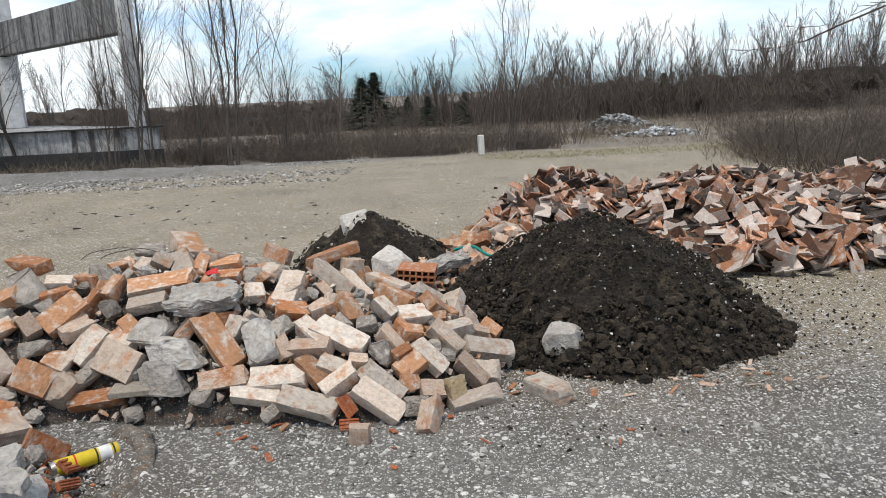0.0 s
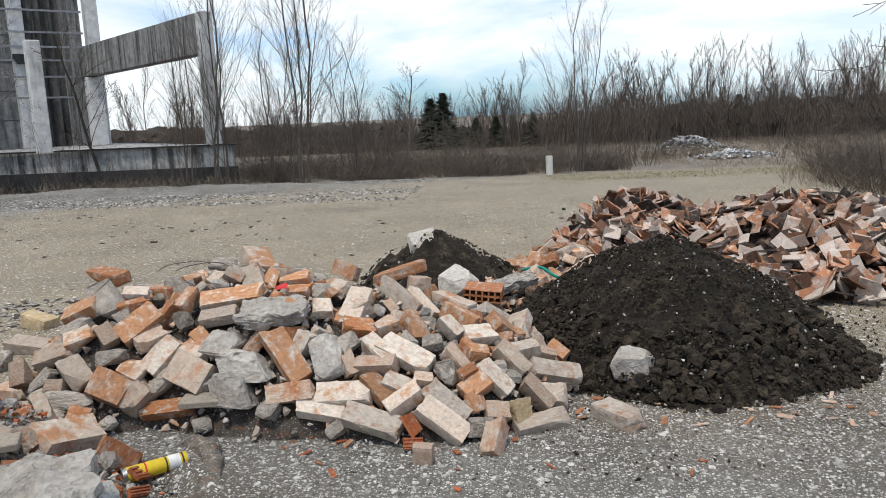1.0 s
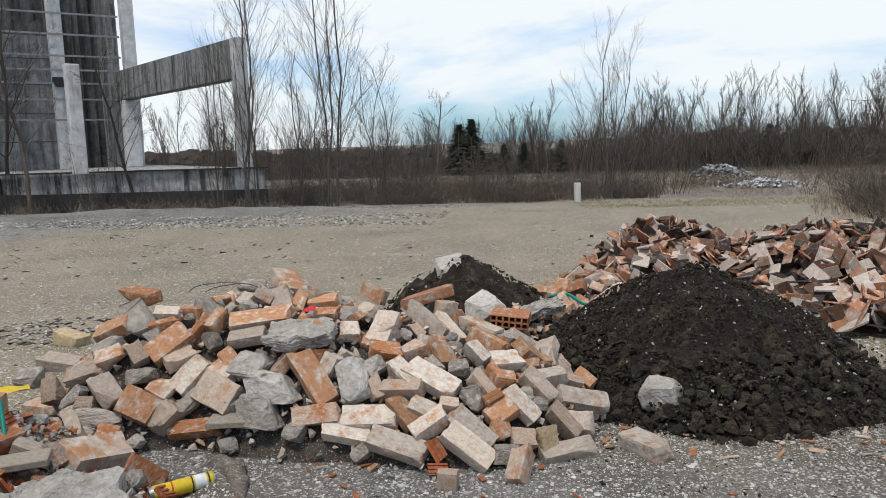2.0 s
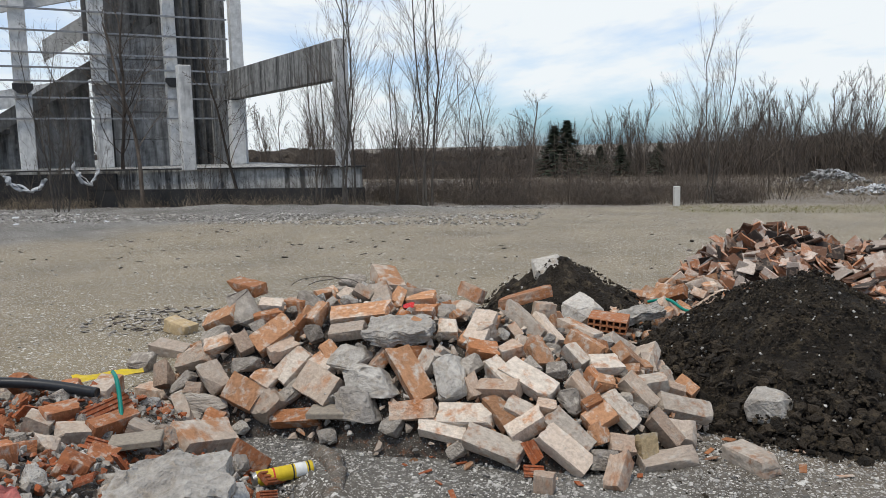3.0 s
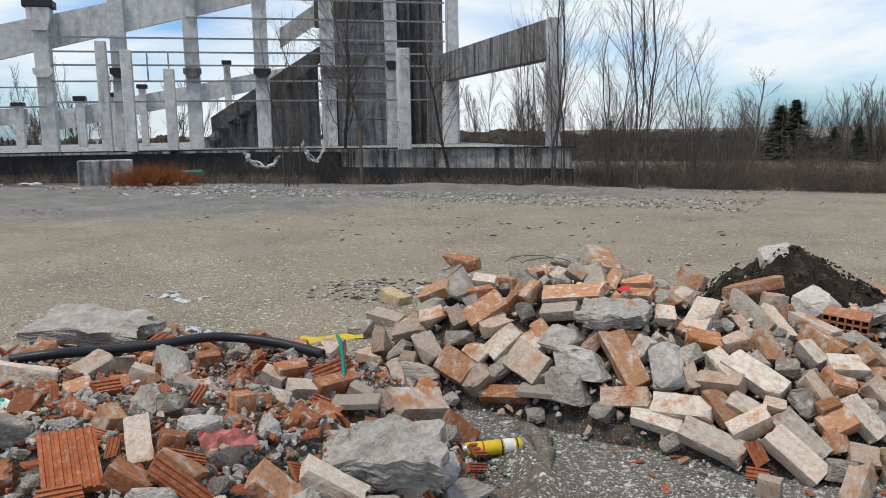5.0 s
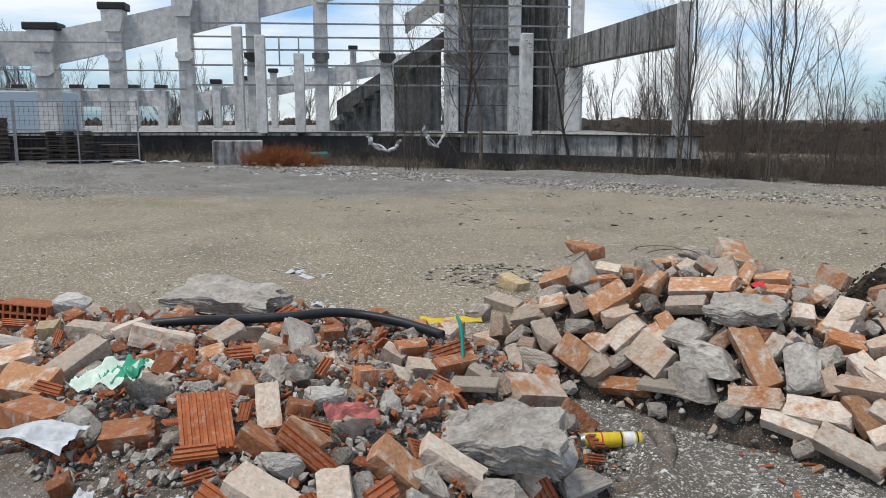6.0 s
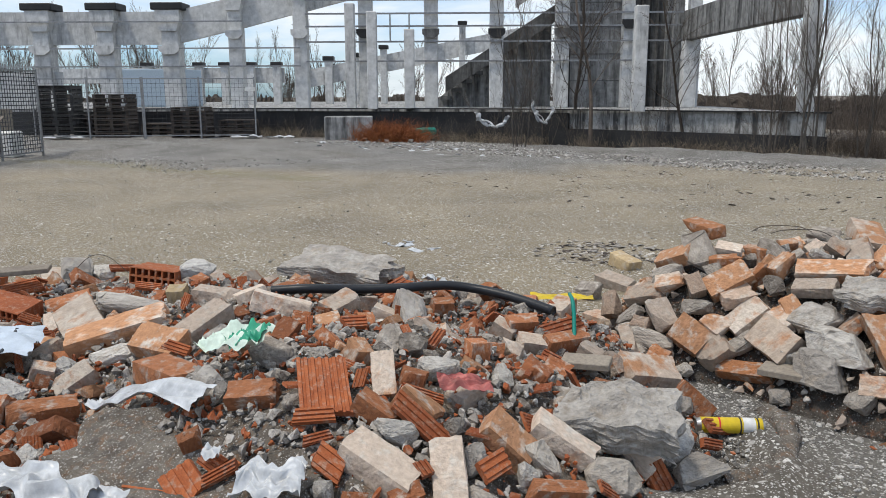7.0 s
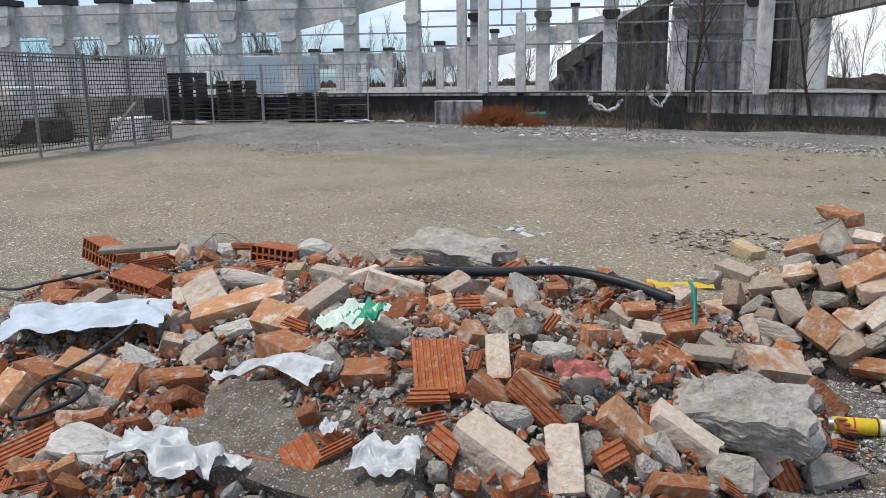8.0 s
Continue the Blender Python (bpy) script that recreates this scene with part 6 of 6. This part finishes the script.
dumped(7.5, 27.8, 1.2, 0.9, 0.3, 240, M_FILM, "white and pale blue rubbish dumped in the field", (0.06, 0.3))
dumped(7.5, 27.6, 1.3, 0.9, 0.25, 200, M_WALL_MID, "grey rubbish dumped in the field", (0.06, 0.3))
dumped(8.6, 40.0, 1.6, 1.2, 0.7, 240, M_WALL_MID, "tipped grey rubble in the field", (0.1, 0.5))
dumped(8.8, 39.6, 1.2, 1.0, 0.7, 50, M_FILM, "white scraps on tipped rubble", (0.1, 0.35))

# ---- by the building ----
def panel_fence(a, b, height, cell, label, wire=0.005):
    """A temporary fence panel: a tube frame filled with welded wire."""
    a, b = Vector(a), Vector(b)
    L = (b - a).length
    yaw = math.degrees(math.atan2(b.y - a.y, b.x - a.x))
    ob = thing("fence_panel", label, "fence", m=Matrix.Translation(a) @ pose(0, 0, 0, 0, 0, yaw), group="site fence")
    for x in (0.0, L / 2, L):
        part("post", boxed(x - 0.022, x + 0.022, -0.022, 0.022, -0.05, height + 0.05), M_STEEL, ob)
    for z in (0.12, height):
        part("rail", boxed(0.024, L - 0.024, -0.018, 0.018, z - 0.018, z + 0.018), M_STEEL, ob)
    segs = []
    for k in range(1, int(L / cell)):
        segs.append(((k * cell, 0, 0.12), (k * cell, 0, height), wire, wire))
    for k in range(1, int((height - 0.12) / cell) + 1):
        segs.append(((0, 0.006, 0.12 + k * cell), (L, 0.006, 0.12 + k * cell), wire, wire))
    part("wire_mesh", tubes(segs, 4), M_WIRE, ob, "dark welded wire grid")


M_WIRE = flat("dark_wire", (0.06, 0.06, 0.065), rough=0.5, metal=0.3)
panel_fence((-16.3, 1.7, 0), (-18.3, 4.0, 0), 1.98, 0.09, "steel mesh fence panel before a storage yard", 0.009)
panel_fence((-18.32, 4.05, 0), (-20.2, 6.35, 0), 1.98, 0.09, "steel mesh fence panel with a board leaning on it", 0.009)
panel_fence((-14.4, -0.6, 0), (-16.28, 1.65, 0), 1.98, 0.09, "steel mesh fence panel before a storage yard", 0.009)
for a, b in ((yard(-13.9, 25.6), yard(-10.4, 25.8)), (yard(-10.35, 25.8), yard(-6.8, 26.2))):
    panel_fence(a, b, 1.95, 0.14, "open steel mesh fence panel before stacked pallets", 0.004)
thing("board", "long grey board leaning on the fence", "board", m=laid(-18.35, 4.6, 0.5, 118, 40, 0), data=boxed(-0.75, 0.75, -0.05, 0.05, -0.012, 0.012, bevel=0.004), material=M_WOOD)
thing("crate", "white plastic crate behind the mesh fence", "crate", m=laid(-20.6, 5.55, 0.3, 50, 0, 0), data=boxed(-0.42, 0.42, -0.3, 0.3, -0.3, 0.3, bevel=0.03), material=M_WHITE)
for k, (x, y, w, h, m_, lab) in enumerate(((-23.5, 5.6, 1.3, 1.1, M_WOOD, "stack of tan stone blocks"), (-22.0, 3.6, 1.0, 0.6, M_WOOD_DARK, "dark heap of odd timber"), (-21.2, 2.2, 1.1, 1.2, M_CONC, "grey heap of paving stones"),
                                           (-24.5, 3.6, 1.5, 1.4, M_WALL, "pale covered stack"), (-20.0, 0.8, 1.2, 1.3, M_CONC, "grey heap of paving stones"))):
    me = boulder(RS, w * 1.5, w * 1.2, h * 1.7, 0.2, 3) if m_ is M_CONC else chunk(RS, w * 1.4, w, h, bevel=0.05, jit=0.02, chips=1)
    thing("goods_stack", lab + " behind the fence", "stack", m=Matrix.Translation((x, y, h * 0.48)) @ pose(0, 0, 0, 0, 0, 40 + k * 9), data=me, material=m_)


def pallet(m, wood, label):
    ob = thing("pallet", label, "pallet", m=m, group="stacked pallets")
    for k in range(5):
        y = -0.36 + k * 0.18
        part("board", boxed(-0.6, 0.6, y - 0.06, y + 0.06, 0.122, 0.144), wood, ob)
    for x in (-0.55, 0.0, 0.55):
        part("stringer", boxed(x - 0.05, x + 0.05, -0.4, 0.4, 0.022, 0.12), wood, ob)
    for y in (-0.34, 0.0, 0.34):
        part("board", boxed(-0.6, 0.6, y - 0.05, y + 0.05, 0.0, 0.02), wood, ob)
    return ob


first = {}
for s, d, n, wood, lab in ((-13.8, 27.2, 12, M_BLACK, "black pallet in a tall stack"), (-11.95, 27.3, 10, M_WOOD_DARK, "weathered wooden pallet in a stack"), (-13.0, 28.0, 5, M_WOOD_DARK, "weathered wooden pallet in a stack"),
                           (-9.15, 26.9, 7, M_WOOD_DARK, "weathered wooden pallet in a stack"), (-7.7, 27.4, 4, M_WOOD_DARK, "weathered wooden pallet in a stack"), (-10.6, 27.9, 3, M_WOOD_DARK, "weathered wooden pallet in a stack")):
    p = yard(s, d)
    for k in range(n):
        m = Matrix.Translation((p.x, p.y, p.z + 0.147 * k)) @ pose(0, 0, 0, 0, 0, 44 + R.gauss(0, 3))
        if lab in first:
            copy_thing(first[lab], m)
        else:
            first[lab] = pallet(m, wood, lab)

p = yard(-3.75, 26.6)
cube = thing("concrete_block", "pale cast concrete block beside a brush heap", "block", m=Matrix.Translation((p.x, p.y, p.z)) @ pose(0, 0, 0, 0, 0, 50), data=boxed(-0.8, 0.8, -0.4, 0.4, -0.1, 0.78, bevel=0.03), material=M_WALL_MID)
p = yard(-1.2, 26.4)
thing("tarpaulin", "rolled green tarpaulin by the plinth", "tarpaulin", m=Matrix.Translation((p.x, p.y, p.z + 0.32)) @ pose(0, 0, 0, 0, 0, 50), data=chunk(RS, 0.8, 0.3, 0.24, bevel=0.06, jit=0.01, chips=0), material=M_TEAL)
for s, d, lx, lab in ((-13.0, 25.6, 1.3, "white plastic film dropped before the pallets"), (-7.1, 26.0, 1.0, "white plastic film by the stacked timber"), (-6.0, 26.2, 0.9, "white scrap film at the verge")):
    p = yard(s, d)
    thing("plastic_film", lab, "plastic", data=drape(p.x, p.y, 44, lx, 0.4, 0.06, 0.08, s, land), material=M_FILM)
for s, d, z in ((1.0, 24.6, 0.55), (2.55, 24.6, 0.7)):
    p = yard(s, d)
    for k in range(3):
        a = [(-0.5, 0, 0.45 - 0.1 * k), (-0.38, 0.02, 0.2), (-0.15, 0.04 * k, 0.02 + 0.05 * k), (0.15, 0.02, 0.0), (0.38, 0, 0.1 + 0.08 * k), (0.42, 0.02, 0.3)]
        me = bent_tube([(q[0] * (1 - 0.35 * (s > 2)) + 0.03 * k, q[1], q[2] * (1 + 0.5 * (s > 2))) for q in a], 0.05 - 0.01 * k, 7, 0.5)
        for v in me.vertices:
            v.co += 0.11 * Vector((noise.noise(v.co * 7), noise.noise(v.co * 7 + Vector((4, 0, 0))), noise.noise(v.co * 7 + Vector((0, 8, k)))))
        if k == 0:
            rag = thing("plastic_rag", "torn white plastic rag caught in bare twigs", "plastic", m=Matrix.Translation((p.x, p.y, p.z + z)) @ pose(0, 0, 0, 0, 0, 44), data=me, material=M_FILM)
        else:
            part("strip", me, M_FILM, rag)
p = yard(-2.2, 25.3)
stems([(p.x + R.gauss(0, 0.55), p.y + R.gauss(0, 0.45)) for _ in range(1500)], (0.3, 0.95), M_RUST, "withered_branches", "heap of rust-brown withered branches", 0.65, 0.008)
for k in range(14):
    x, y = p.x + R.gauss(0, 0.6), p.y - 0.4 + R.gauss(0, 0.3)
    thing("stone", "pale stone beside the withered branches", "stone", m=laid(x, y, land(x, y) + 0.06, R.uniform(0, 360), 0, 0), data=rock(RS, 0.2, 0.16, 0.14, 14, 0.01), material=M_CONC, group="loose stones")
thing("site_hut", "pale blue sheet-clad hut behind the columns", "hut", m=BX @ Matrix.Translation((-13.6, 34.5, 0)), data=boxed(-1.6, 1.6, 0, 2.4, 0.93, 2.55, bevel=0.02), material=M_BLUE)
thing("sign_plate", "small white sign plate on the fence", "sign", m=BX @ Matrix.Translation((-6.9, 26.1, 0)), data=boxed(-0.17, 0.17, -0.02, 0.02, 1.55, 1.68), material=M_WHITE)

# bare boughs that hang in from a tree beside the yard
bough_segs = []
rb = random.Random(77)
for z, y in ((2.35, 7.0), (2.15, 7.4), (2.0, 6.7)):
    limb(bough_segs, rb, Vector((6.6, y + 0.8, z + 0.5)), Vector((-1, -0.2, -0.1)).normalized(), 3.3, 0.022, 2, 9, 1, 0.5, -0.01, 0.003)
bare = thing("bare_tree", "bare tree with thin drooping boughs", "tree", m=Matrix.Identity(4))
part("trunk", tubes([((7.0, 8.0, -0.1), (6.7, 8.0, 1.6), 0.12, 0.09), ((6.7, 8.0, 1.6), (6.6, 7.9, 3.4), 0.09, 0.05)], 8), M_BARK, bare)
part("crown", tubes(bough_segs, 3), M_BARK, bare)

for s_, d_ in ((1.0, 24.9), (2.6, 24.9), (3.4, 24.2), (5.2, 21.6), (7.6, 19.3)):
    p = yard(s_, d_)
    tree("shrub", "bare twiggy shrub before the plinth", grounded(p.x, p.y, s_ * 70, 0.75), SHRUB[int(s_) % 3], M_BARK, group="scrub shrubs")
